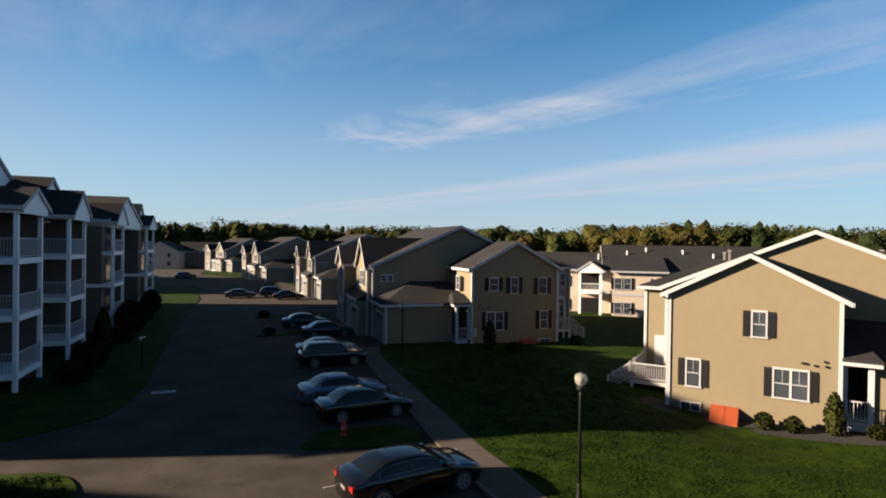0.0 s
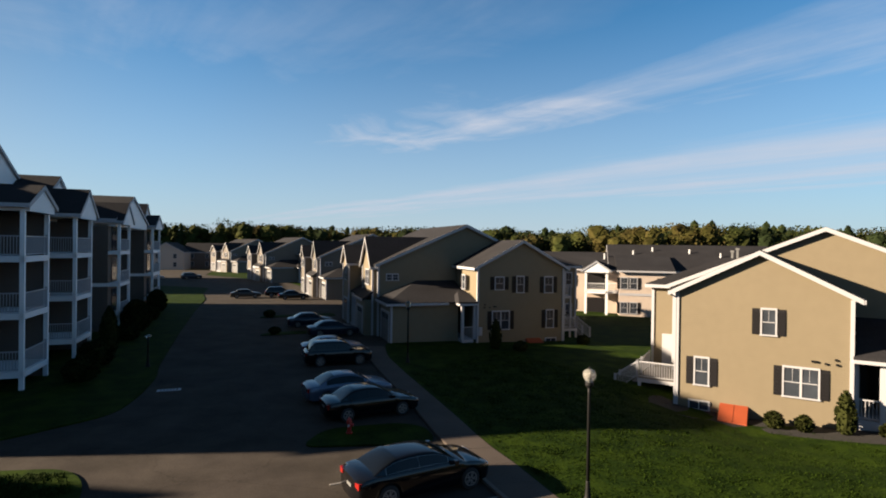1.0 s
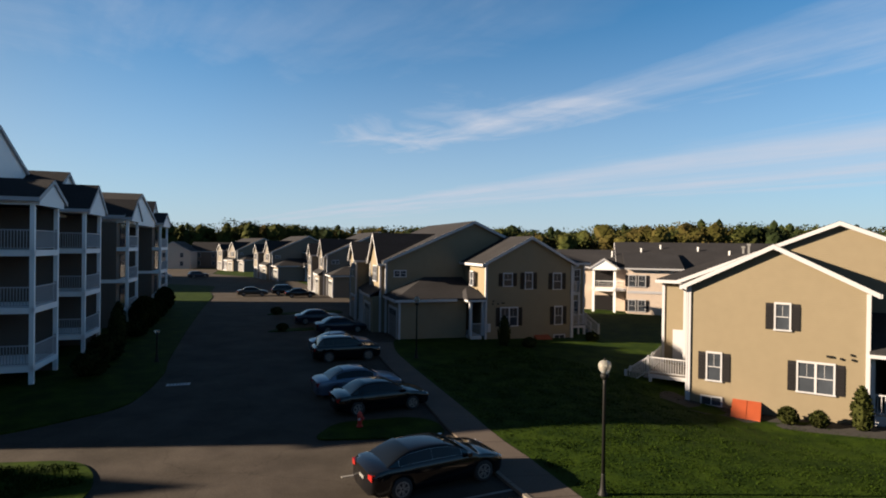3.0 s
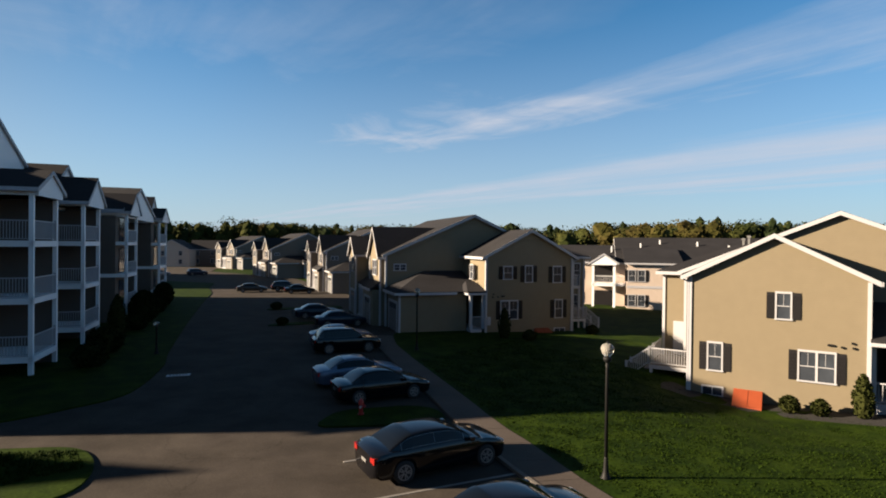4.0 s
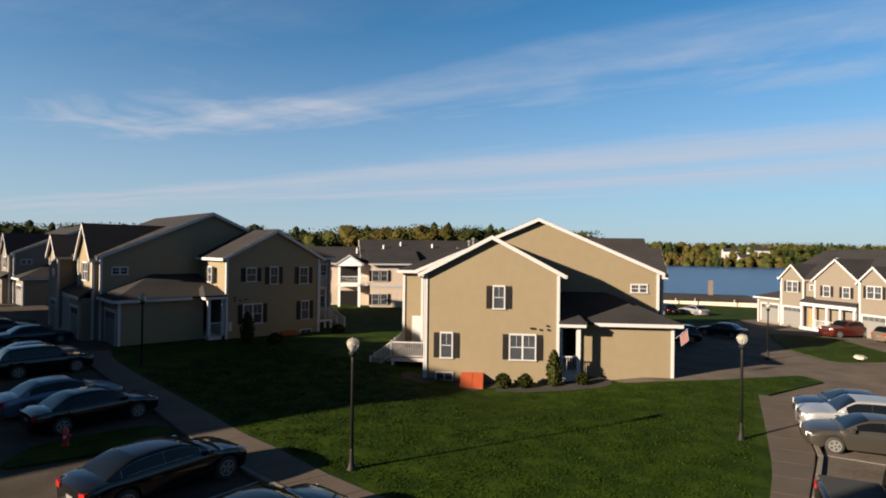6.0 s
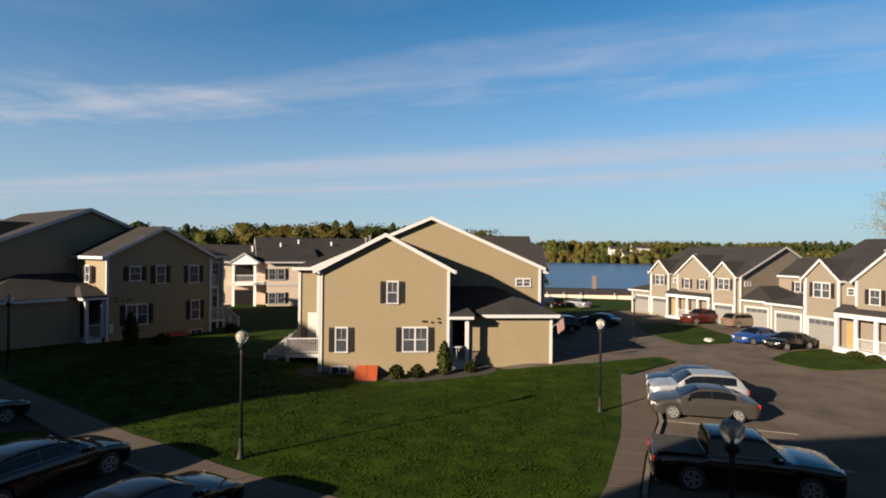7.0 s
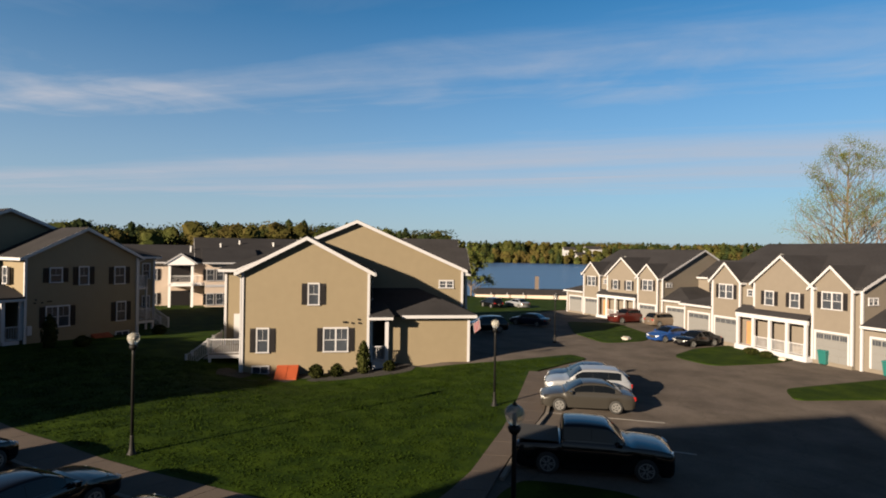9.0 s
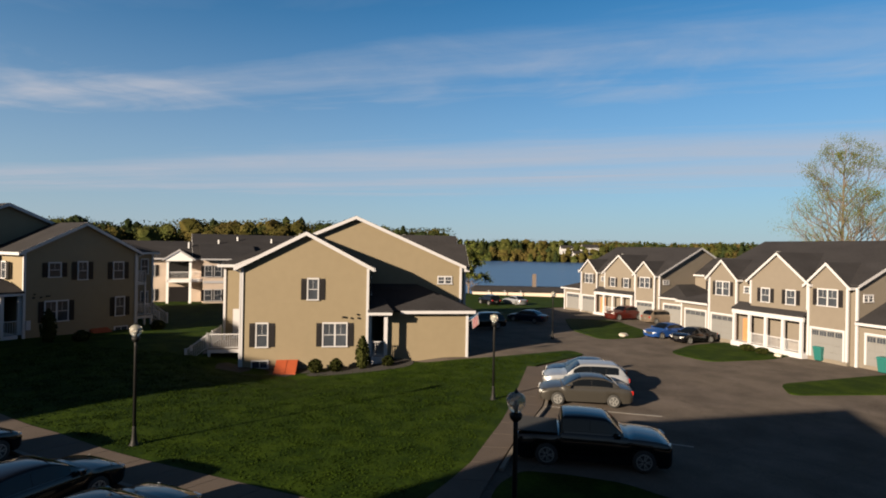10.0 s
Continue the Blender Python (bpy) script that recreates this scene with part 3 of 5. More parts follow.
        garage_door(h, Wall("x", -0.2, mir), (gy0 + gy1) / 2, 0.0, 2.7, 2.25)
        # entry porch in the corner
        py0, py1 = (-4.9, -3.0) if end == 0 else (length + 3.0, length + 4.9)
        p = Mesh(mir)
        p.box(-6.7, -5.76, min(py0, gi), max(py1, gi), -0.6, 0.25)
        p.done("porch_floor", WHITE, h)
        for x, y in ((-6.8, py0 + 0.12 if end == 0 else py1 - 0.12), (-5.78, py0 + 0.12 if end == 0 else py1 - 0.12)):
            p = Mesh(mir)
            p.box(x - 0.11, x + 0.11, y - 0.11, y + 0.11, 0.25, 3.0)
            p.done("porch_post", WHITE, h)
        yf, yb = (py0 - 0.3, py1) if end == 0 else (py1 + 0.3, py0)
        top = [(-6.74, yb, 3.8), (-6.0, yb, 3.8)]
        for quad in ([(-6.95, yf, 3.12), (-5.35, yf, 3.12), top[1], top[0]], [(-5.35, yf, 3.12), (-5.35, yb, 3.12), top[1]]):
            r = Mesh(mir)
            r.slab([(x, y, z + 0.12) for x, y, z in quad], 0.12)
            r.done("porch_roof", SHINGLE, h)
        r = Mesh(mir)
        r.box(-6.95, -5.4, min(yf, yb), max(yf, yb), 2.95, 3.12)
        r.done("porch_beam", WHITE, h)
        ye = py0 + 0.12 if end == 0 else py1 - 0.12
        railing(h, mir, (-6.72, ye, 0.25), (-5.85, ye, 0.25))
        d = Mesh(mir)
        wall = Wall("-y" if end == 0 else "y", 0.0 if end == 0 else length, mir)
        wall.box(d, -6.75, -5.85, 0.25, 2.35, 0.0, 0.05)
        d.done("front_door", GARAGE, h)
    # windows of the near end
    e = Wall("-y", -5.0, mir)
    window(h, e, -10.4 if rear == "deck" else -10.7, 3.95, 0.58, 1.25)
    if rear == "balcony":
        window(h, e, -13.3, 3.9, 0.7, 1.25)
        window(h, e, -8.85, 4.2, 0.7, 0.95)
    window(h, e, -13.45, 1.0, 0.62, 1.4)
    window(h, e, -9.0, 1.0, 1.42, 1.4, panes=2)
    b = Mesh(mir)
    e.box(b, -14.0, -13.1, -0.32, 0.08, 0.03, 0.06)
    b = b.done("basement_window", GLASS, h)
    for a0, a1, z0, z1 in ((-14.08, -14.0, -0.37, 0.15), (-13.1, -13.02, -0.37, 0.15), (-14.0, -13.1, 0.08, 0.15), (-14.0, -13.1, -0.37, -0.32), (-13.57, -13.53, -0.32, 0.08)):
        t = Mesh(mir)
        e.box(t, a0, a1, z0, z1, 0.0, 0.08)
        t.done("frame", WHITE, b)
    t = Mesh(mir)
    e.box(t, -7.36, -7.08, 0.55, 1.2, 0.0, 0.14)
    t.done("meter_box", WHITE, h, bevel=0.015)
    t = Mesh(mir)
    t.beam((-14.78, -5.06, 5.6), (-14.78, -5.06, -0.35), 0.08, 0.07)
    t.beam((-14.78, -5.06, 5.6), (-15.05, -5.3, 5.78), 0.08, 0.07)
    t.done("downspout", WHITE, h)
    small = Wall("-y", 0.0, mir)
    window(h, small, -1.2, 4.7, 0.95, 0.45, shutters=False, panes=2)
    side = Wall("x", -6.75, mir)
    window(h, side, -2.5, 4.1, 0.6, 1.1, shutters=True)
    for x, vw, vz in ((-8.45, 0.17, 2.78), (-8.0, 0.07, 2.72), (-7.6, 0.07, 2.95), (-7.55, 0.08, 2.72)):
        v = Mesh(mir)
        v.box(x - vw * 0.75, x + vw * 0.75, -5.1, -5.0, vz, vz + 0.09)
        v.done("vent_hood", LAMP_IRON, h)
    # steel cellar hatch, sloping off the wall
    hat = Mesh(mir)
    hat.solid([(-12.55, -5.0, -0.75), (-11.25, -5.0, -0.75), (-11.25, -6.45, -0.75), (-12.55, -6.45, -0.75)],
              [(-12.55, -5.0, 0.16), (-11.25, -5.0, 0.16), (-11.25, -6.45, -0.38), (-12.55, -6.45, -0.38)])
    hat = hat.done("cellar_hatch", RED_METAL, h, "rust-red sloping steel cellar hatch")
    hh = Mesh(mir)
    hh.beam((-11.9, -5.05, 0.14), (-11.9, -6.42, -0.37), 0.03, 0.035)
    hh.done("hatch_seam", RED_METAL, hat)
    # garage front: gabled bays and the porch between them
    for y0, y1, kind, x in bays:
        c, hw = (y0 + y1) / 2, (y1 - y0) / 2
        if kind in ("low", "tall", "centre"):
            zr = 7.55 if kind == "low" else 8.3
            w = Mesh(mir)
            gable_wall(w, "x", -1.5, x + 0.4, c, hw, -0.5 if kind != "centre" else 3.4, eave - 0.05, zr - 0.1)
            w.done("bay_wall", S, h)
            gable_roof(h, mir, "x", -4.6 if kind == "low" else -6.2, x + 0.4, c, hw, eave - 0.05, zr - 0.05, over=0.3, rake=(False, True))
            wl = Wall("x", x + 0.4, mir)
            corner_boards(h, mir, [(x + 0.4, y0), (x + 0.4, y1)], 0.0 if kind != "centre" else 3.7, eave - 0.15)
            if kind != "centre":
                window(h, wl, c, 4.2, 1.5, 1.25, panes=2)
            if kind == "low":
                garage_door(h, wl, c, 0.0, 2.5, 2.25)
            if kind == "tall":
                # the garages stand out below the bay, under a skirt of roof
                g = Mesh(mir)
                g.box(x + 0.4, x + 1.05, y0, y1, -0.5, 3.0)
                g.done("garage_wall", S, h)
                g = Mesh(mir)
                g.slab([(x + 0.4, y0 - 0.2, 3.72), (x + 0.4, y1, 3.72), (x + 1.3, y1, 3.1), (x + 1.3, y0 - 0.2, 3.1)], 0.13)
                g.done("roof_slope", SHINGLE, h)
                g = Mesh(mir)
                g.beam((x + 1.33, y0 - 0.2, 3.02), (x + 1.33, y1, 3.02), 0.09, 0.18)
                g.done("gutter", WHITE, h)
                garage_door(h, Wall("x", x + 1.05, mir), c, 0.0, 2.6, 2.25)
            if kind == "centre":
                window(h, wl, c - 1.2, 4.0, 0.75, 1.15)
                window(h, wl, c + 1.2, 4.0, 0.75, 1.15)
        if kind == "recess":
            wl = Wall("x", 0.0, mir)
            window(h, wl, c, 4.6, 0.5, 0.5, shutters=False, grid=False)
    pys = [b for b in bays if b[2] in ("recess", "centre")]
    y0, y1 = min(b[0] for b in pys), max(b[1] for b in pys)
    r = Mesh(mir)
    r.slab([(0.0, y0, 3.75), (0.0, y1, 3.75), (0.98, y1, 3.2), (0.98, y0, 3.2)], 0.14)
    r.done("porch_roof", SHINGLE, h)
    r = Mesh(mir)
    r.box(0.72, 0.94, y0, y1, 2.68, 3.05)
    r.box(0.05, 1.02, y0, y1, -0.45, 0.12)
    r.done("porch_beam", WHITE, h)
    n = 4
    for i in range(n + 1):
        y = y0 + 0.2 + (y1 - y0 - 0.4) * i / n
        r = Mesh(mir)
        r.box(0.71, 0.93, y - 0.11, y + 0.11, 0.12, 2.68)
        r.done("porch_post", WHITE, h)
        if i < n - 1:
            railing(h, mir, (0.82, y + 0.12, 0.12), (0.82, y0 + 0.2 + (y1 - y0 - 0.4) * (i + 1) / n - 0.12, 0.12), step=0.11)
    for yy, mat, nm in ((y1 - 0.95, material_door, "front_door"),):
        d = Mesh(mir)
        d.box(0.0, 0.05, yy - 0.48, yy + 0.48, 0.12, 2.2)
        d.done(nm, mat, h, "orange-brown wooden front door")
    # rear cross gable, deck and balcony
    w = Mesh(mir)
    w.box(wing_x, -12.0, 0.8, 8.4, -0.8, eave - 0.2)
    w.done("wing_wall", S, h)
    lo, hi = eave - 0.2, 7.5
    ex = wing_x - 0.4
    for quad in ([(ex, 0.4, lo), (-10.0, 0.4, lo), (-10.0, 4.6, hi), (ex + 4.2, 4.6, hi)], [(ex, 8.8, lo), (-10.0, 8.8, lo), (-10.0, 4.6, hi), (ex + 4.2, 4.6, hi)],
                 [(ex, 0.4, lo), (ex, 8.8, lo), (ex + 4.2, 4.6, hi)]):
        r = Mesh(mir)
        r.slab([(x, y, z + 0.15) for x, y, z in quad], 0.15)
        r.done("roof_slope", SHINGLE, h)
    r = Mesh(mir)
    r.beam((ex - 0.05, 0.38, lo), (-14.4, 0.38, lo), 0.1, 0.2)
    r.beam((ex - 0.02, 0.38, lo), (ex - 0.02, 8.8, lo), 0.1, 0.2)
    r.done("gutter", WHITE, h)
    corner_boards(h, mir, [(wing_x, 0.8)], -0.6, eave - 0.2)
    if rear == "balcony":
        side = Wall("-y", 0.8, mir)
        for z in (0.9, 3.9):
            window(h, side, wing_x + 0.75, z, 0.6, 1.3, shutters=False)
    d = Mesh(mir)
    d.box(-16.4, -15.65, 0.76 - 0.06, 0.8, 0.6, 2.7)
    d.done("back_door", WHITE, h)
    deck_x0, deck_x1, deck_y0, deck_y1, dz = -17.05, -14.6, -3.5, 0.0, 0.6
    k = Mesh(mir)
    for i in range(12):
        y = deck_y0 + (deck_y1 - deck_y0) * i / 12
        b = Mesh(mir)
        b.box(deck_x0 + 0.02, deck_x1, y + 0.01, y + (deck_y1 - deck_y0) / 12 - 0.01, dz - 0.03, dz + 0.004)
        b.done("deck_board", DECKING, h)
    k.box(deck_x0, deck_x1, deck_y0, deck_y0 + 0.05, dz - 0.25, dz - 0.034)
    k.done("fascia", WHITE, h)
    k = Mesh(mir)
    k.box(deck_x0, deck_x0 + 0.05, deck_y0 + 0.05, deck_y1, dz - 0.25, dz - 0.034)
    k.done("fascia", WHITE, h)
    for x in (deck_x0 + 0.1, deck_x1 - 0.1):
        for y in (deck_y0 + 0.1, deck_y1 - 0.1):
            k = Mesh(mir)
            k.box(x - 0.08, x + 0.08, y - 0.08, y + 0.08, -0.8, dz - 0.26)
            k.done("deck_post", WHITE, h)
    railing(h, mir, (deck_x0, deck_y0, dz), (deck_x1, deck_y0, dz))
    railing(h, mir, (deck_x0, deck_y1, dz), (deck_x0, deck_y0 + 1.2, dz))
    for i in range(4):
        t = Mesh(mir)
        t.box(deck_x0 - 0.3 * (i + 1), deck_x0 - 0.3 * i, deck_y0 + 0.05, deck_y0 + 1.15, dz - 0.24 * (i + 1) - 0.06, dz - 0.24 * (i + 1))
        t.done("step", DECKING, h)
    railing(h, mir, (deck_x0, deck_y0, dz), (deck_x0 - 1.3, deck_y0, dz - 1.0))
    railing(h, mir, (deck_x0, deck_y0 + 1.2, dz), (deck_x0 - 1.3, deck_y0 + 1.2, dz - 1.0))
    if rear == "balcony":
        k = Mesh(mir)
        k.box(-16.5, -14.6, -3.4, 0.6, 3.2, 3.4)
        for y in (-3.3, 0.5):
            k.box(-16.5, -16.36, y - 0.07, y + 0.07, -0.6, 3.4)
        k.done("balcony", WHITE, h)
        railing(h, mir, (-16.45, -3.3, 3.4), (-16.45, 0.5, 3.4))
        railing(h, mir, (-16.45, -3.3, 3.4), (-14.7, -3.3, 3.4))
    # flues on the roof
    for x, y in ((-12.5, 7.5), (-12.9, 8.6), (-3.5, 9.5)):
        zr = ridge - abs(x - mid) * (ridge - eave) / half
        f = Mesh(mir)
        f.beam((x, y, zr - 0.1), (x, y, zr + 0.85), 0.14, 0.14)
        f.beam((x, y, zr + 0.85), (x, y, zr + 1.0), 0.24, 0.24)
        f.done("flue", GARAGE, h)
    return h


material_door = material("stained_door", (0.30, 0.14, 0.06), 0.5, spread=0.15, scale=0.5)
LABEL = "tan clapboard townhouse with white trim and dark shingle roof"
BAYS_A = [(0.45, 3.53, "low", 0.0), (3.6, 9.0, "centre", 0.02), (9.0, 10.6, "recess", 0.0), (10.6, 13.75, "low", 0.0)]
BAYS_B = [(0.45, 4.9, "tall", 0.0), (4.9, 8.2, "recess", 0.0), (8.2, 11.8, "low", 0.8)]


def local(x, y, z, angle, scale=1.0):
    """The pose of a building whose row runs away at that angle; its x axis lies to the right of the row."""
    return pose(x, y, z, 0, 0, angle - 90) @ Matrix.Scale(scale, 4)


def put_house(x, y, z, row, mir, bays, rear="deck", scale=1.0, label=LABEL):
    """x, y: the front near corner of the main body. row: the direction from the near end to the far one."""
    if mir == 1:
        m = pose(x, y, z, 0, 0, row - 90)
    else:
        m = pose(x, y, z, 0, 0, row + 90)
    return townhouse(m @ Matrix.Scale(scale, 4), mir, bays, rear, label=label, siding=SIDING_ROSE if scale < 1 or y > 60 else SIDING, far_wing=scale < 1, wing_x=-19.5 if rear == "balcony" else -17.0)


HOUSES = [
    # front near corner of the body, base height, row direction, hand, bays, rear, scale
    (27.72, 26.95, -0.62, 59.2, 1, BAYS_A, "deck", 1.0, "tan clapboard townhouse with white rakes and black shutters, sunlit"),
    (-5.85, 46.12, -0.03, 109.0, -1, BAYS_B, "balcony", 1.0, "tan clapboard townhouse with its end wall in shade"),
    (-18.8, 80.8, -0.22, 112.0, -1, BAYS_B, "balcony", 1.0, "tan clapboard townhouse with sunlit gables along the road"),
    (-38.6, 116.0, -0.42, 122.0, -1, BAYS_B, "deck", 1.0, "tan clapboard townhouse with sunlit gables farther along the road"),
    (-62.4, 157.3, -0.6, 134.0, -1, BAYS_B, "deck", 1.0, "tan clapboard townhouse with sunlit gables at the road's bend"),
    (46.4, 6.93, -0.72, 70.0, -1, BAYS_A, "deck", 0.9, "tan clapboard townhouse with white gables, porch and garage doors"),
    (59.85, 28.7, -1.25, 79.0, -1, BAYS_A, "deck", 0.9, "tan clapboard townhouse near the lake with white gables"),
]
for hx, hy, hz, row, mir, bays, rear, sc, lab in HOUSES:
    HOUSE_NEAR[0] = hy < 50
    put_house(hx, hy, hz, row, mir, bays, rear, sc, lab)

# ---- apartment buildings ----
def apartment(m, length, bays, label, gables=(), depth=14.0, eave=9.4, ridge=13.0, hip=0.0):
    """Three storeys. Local x: out of the front; local y: along the front. bays: (y0, y1, open balconies?, floor heights, height of the gable's ridge).
    gables: (middle, half width, how far behind the bays, eave, ridge)."""
    h = thing("apartment_building", m, label, "apartment building")
    w = Mesh()
    mid, half = -3.2 - depth / 2, depth / 2
    gable_wall(w, "y", hip, length, mid, half, -0.5, eave, ridge)
    if hip:
        w.box(mid - half, mid + half, 0, hip, -0.5, eave)
        roof = Mesh()
        roof.solid([(mid - half - 0.4, -0.4, eave - 0.1), (mid + half + 0.4, -0.4, eave - 0.1), (mid + half + 0.4, hip, eave - 0.1), (mid - half - 0.4, hip, eave - 0.1)],
                   [(mid - 0.05, hip - 0.1, ridge + 0.16), (mid + 0.05, hip - 0.1, ridge + 0.16), (mid + 0.05, hip, ridge + 0.16), (mid - 0.05, hip, ridge + 0.16)])
        roof.done("hip_roof", SHINGLE, h)
    w.done("wall", SIDING_BROWN, h)
    gable_roof(h, 1, "y", hip, length, mid, half, eave, ridge, over=0.4, rake=(not hip, True))
    front = Wall("x", -3.2, 1)
    for c, hw, back, ze, zr in gables:
        w = Mesh()
        gable_wall(w, "x", -9.0, 0.22 - back, c, hw, 8.8, ze, zr)
        w.done("gable_wall", LIFTED_VINYL, h)
        gable_roof(h, 1, "x", -9.8, -back, c, hw, ze, zr, over=0.35, rake=(False, True))
    for y0, y1, opened, floors, top in bays:
        c, hw = (y0 + y1) / 2, (y1 - y0) / 2
        b = new("balcony_bay")
        b.parent = h
        # the bay's own gable
        w = Mesh()
        gable_wall(w, "x", -4.0, 0.22, c, hw, 8.95, eave - 0.05, top)
        w.done("gable_wall", LIFTED_VINYL, b)
        gable_roof(b, 1, "x", -6.5, 0.0, c, hw, eave - 0.05, top, over=0.3, rake=(False, True))
        if opened:
            # pale cladding at the back of the balconies, and a pilaster at the far side
            w = Mesh()
            w.box(-3.2, -3.12, y0, y1, -0.4, 9.0)
            w.done("bay_wall", SIDING_PALE, b)
            w = Mesh()
            w.box(-3.12, -0.25, y1 - 0.12, y1, -0.4, 9.0)
            w.done("bay_wall", SIDING_BROWN, b)
            w = Mesh()
            w.box(-3.2, -0.5, y1 + 0.01, y1 + 0.95, -0.4, 9.2)
            w.done("pilaster", SIDING_PALE, b)
            wl = Wall("x", -0.5, 1)
            for z in floors:
                window(b, wl, y1 + 0.5, z + 0.85, 0.42, 1.25, shutters=False, grid=False)
        else:
            w = Mesh()
            w.box(-3.3, -0.9, y0, y1, -0.5, 9.1)
            w.done("bay_wall", SIDING_BROWN, b)
            t = Mesh()
            t.box(-3.3, -0.85, y0 - 0.04, y1 + 0.04, floors[1] - 0.3, floors[1])
            t.done("band", LIFTED_VINYL, b)
        for z in floors:
            f = Mesh()
            f.box(-3.1 if opened else -0.9, 0.0, y0, y1 - 0.13 if opened else y1, z - 0.3, z)
            f.done("balcony_floor", LIFTED_VINYL, b)
            if opened:
                railing(b, 1, (-3.1, y0 + 0.06, z), (-0.08, y0 + 0.06, z), h=1.0, step=0.13)
                railing(b, 1, (-0.08, y0 + 0.06, z), (-0.08, y1 - 0.2, z), h=1.0, step=0.13)
                d = Mesh()
                front.box(d, c - 0.9, c + 0.9, z, z + 2.1, 0.09, 0.12)
                d.done("patio_door", GLASS, b)
                d = Mesh()
                for a in (c - 0.95, c - 0.03, c + 0.87):
                    front.box(d, a, a + 0.08, z, z + 2.15, 0.09, 0.15)
                d.done("door_frame", LIFTED_VINYL, b)
            else:
                railing(b, 1, (-0.06, y0 + 0.06, z), (-0.06, y1 - 0.06, z), h=1.0, step=0.16)
                d = Mesh()
                d.box(-0.89, -0.83, c - 0.8, c + 0.8, z, z + 2.1)
                d.done("patio_door", GLASS, b)
        for y in (y0 + 0.1, y1 - 0.1):
            p = Mesh()
            p.box(-0.2, 0.0, y - 0.1, y + 0.1, -0.4, 9.1)
            p.done("post", LIFTED_VINYL, b)
            if opened and y < c:
                p = Mesh()
                p.box(-3.11, -2.93, y - 0.1, y + 0.1, -0.4, 9.1)
                p.done("post", LIFTED_VINYL, b)
        t = Mesh()
        t.box(-3.1, 0.02, y0 - 0.02, y1 + 0.02, 8.95, 9.3)
        t.done("beam", LIFTED_VINYL, b)
    edges = [0.0] + [v for b in bays for v in b[:2]] + [length]
    for a, c in zip(edges[::2], edges[1::2]):
        if c - a < 1.8:
            continue
        n = max(1, int((c - a) / 3.2))
        for i in range(n):
            for lv in range(3):
                window(h, front, a + (c - a) * (i + 0.5) / n, 1.9 + lv * 2.9, 0.9, 1.4, shutters=False)
    for y in (0.0, length):
        corner_boards(h, 1, [(-3.2, y)], -0.4, eave - 0.1)
    return h


ROW = 109.3
FRONT = Vector((-21.4, 28.1))
along = Vector((math.cos(radians(ROW)), math.sin(radians(ROW))))
start = FRONT - along * 6.0
HOUSE_NEAR[0] = True
apartment(pose(start.x, start.y, 0.1, 0, 0, ROW - 90), 50.4,
          [(5.0, 8.5, True, (0.95, 3.85, 6.7), 10.25), (13.3, 16.9, True, (1.2, 3.95, 6.7), 10.8), (25.2, 29.1, False, (1.3, 4.0, 6.7), 10.75), (40.9, 45.5, False, (1.3, 4.0, 6.6), 10.45)],
          "three-storey brown apartment building with white balconies and gables, in shade",
          [(12.2, 4.6, 4.5, 11.4, 13.9), (17.0, 3.6, 2.3, 9.6, 11.8), (32.2, 7.0, 0.6, 9.4, 11.7), (43.3, 2.6, 1.3, 9.5, 11.75)], hip=6.0)
HOUSE_NEAR[0] = False
# neighbours beside and behind the flight, out of view, set to shade the road and the parking lot
apartment(pose(-59.3, 84.6, 0.0, 0, 0, ROW - 90), 44.0, [], "three-storey brown apartment building farther along the road")
apartment(pose(-13.2, 8.1, -0.3, 0, 0, 90), 26.0, [], "three-storey apartment building behind the parking lot", depth=11.1, eave=10.3, ridge=13.3)

# added shadow caster, never seen; its depth only fits the shadow's edges
apartment(pose(-50.6, 17.7, 0.1, 0, 0, 90), 24.0, [], "unseen narrow block added to shade the road by the grass island", depth=5.0)


# ---- the house at the back of the lawn ----
def back_house(m):
    h = thing("townhouse", m, "pale two-storey house with a white two-level porch, sunlit", "house", "townhouses")
    S = SIDING_PALE
    w = Mesh()
    gable_wall(w, "x", 6.6, 26.0, 7.0, 7.0, -1.0, 5.9, 9.0)
    w.done("wall", S, h)
    gable_roof(h, 1, "x", 6.6, 26.0, 7.0, 7.0, 5.9, 9.0)
    w = Mesh()
    gable_wall(w, "x", -13.0, 6.6, 6.0, 6.0, -1.0, 5.9, 7.9)
    w.done("wing_wall", S, h)
    gable_roof(h, 1, "x", -13.0, 6.6, 6.0, 6.0, 5.9, 7.9, rake=(True, False))
    w = Mesh()
    w.box(7.4, 13.5, -2.5, 0.5, -1.0, 5.95)
    w.done("wing_wall", S, h)
    r = Mesh()
    r.slab([(7.1, -2.9, 5.95), (13.8, -2.9, 5.95), (13.8, 3.0, 7.75), (7.1, 3.0, 7.75)], 0.16)
    r.done("roof_slope", SHINGLE, h)
    r = Mesh()
    r.beam((7.1, -2.92, 5.83), (13.8, -2.92, 5.83), 0.1, 0.2)
    r.beam((7.4, -2.52, 3.0), (13.5, -2.52, 3.0), 0.06, 0.3)
    r.done("trim", WHITE, h)
    f = Wall("-y", -2.5, 1)
    for a in (8.0, 9.1, 12.6):
        for z in (0.7, 3.7):
            window(h, f, a, z, 0.75, 1.3)
    f = Wall("-y", 0.0, 1)
    for a in (1.6, 15.6, 18.0, 20.5, 23.5):
        for z in (0.7, 3.7):
            window(h, f, a, z, 0.75, 1.3)
    # porch tower with gable
    p = new("porch")
    p.parent = h
    for z in (-0.2, 3.3):
        b = Mesh()
        b.box(3.3, 6.1, -2.6, 0.0, z - 0.3, z)
        b.done("balcony_floor", LIFTED_VINYL, p)
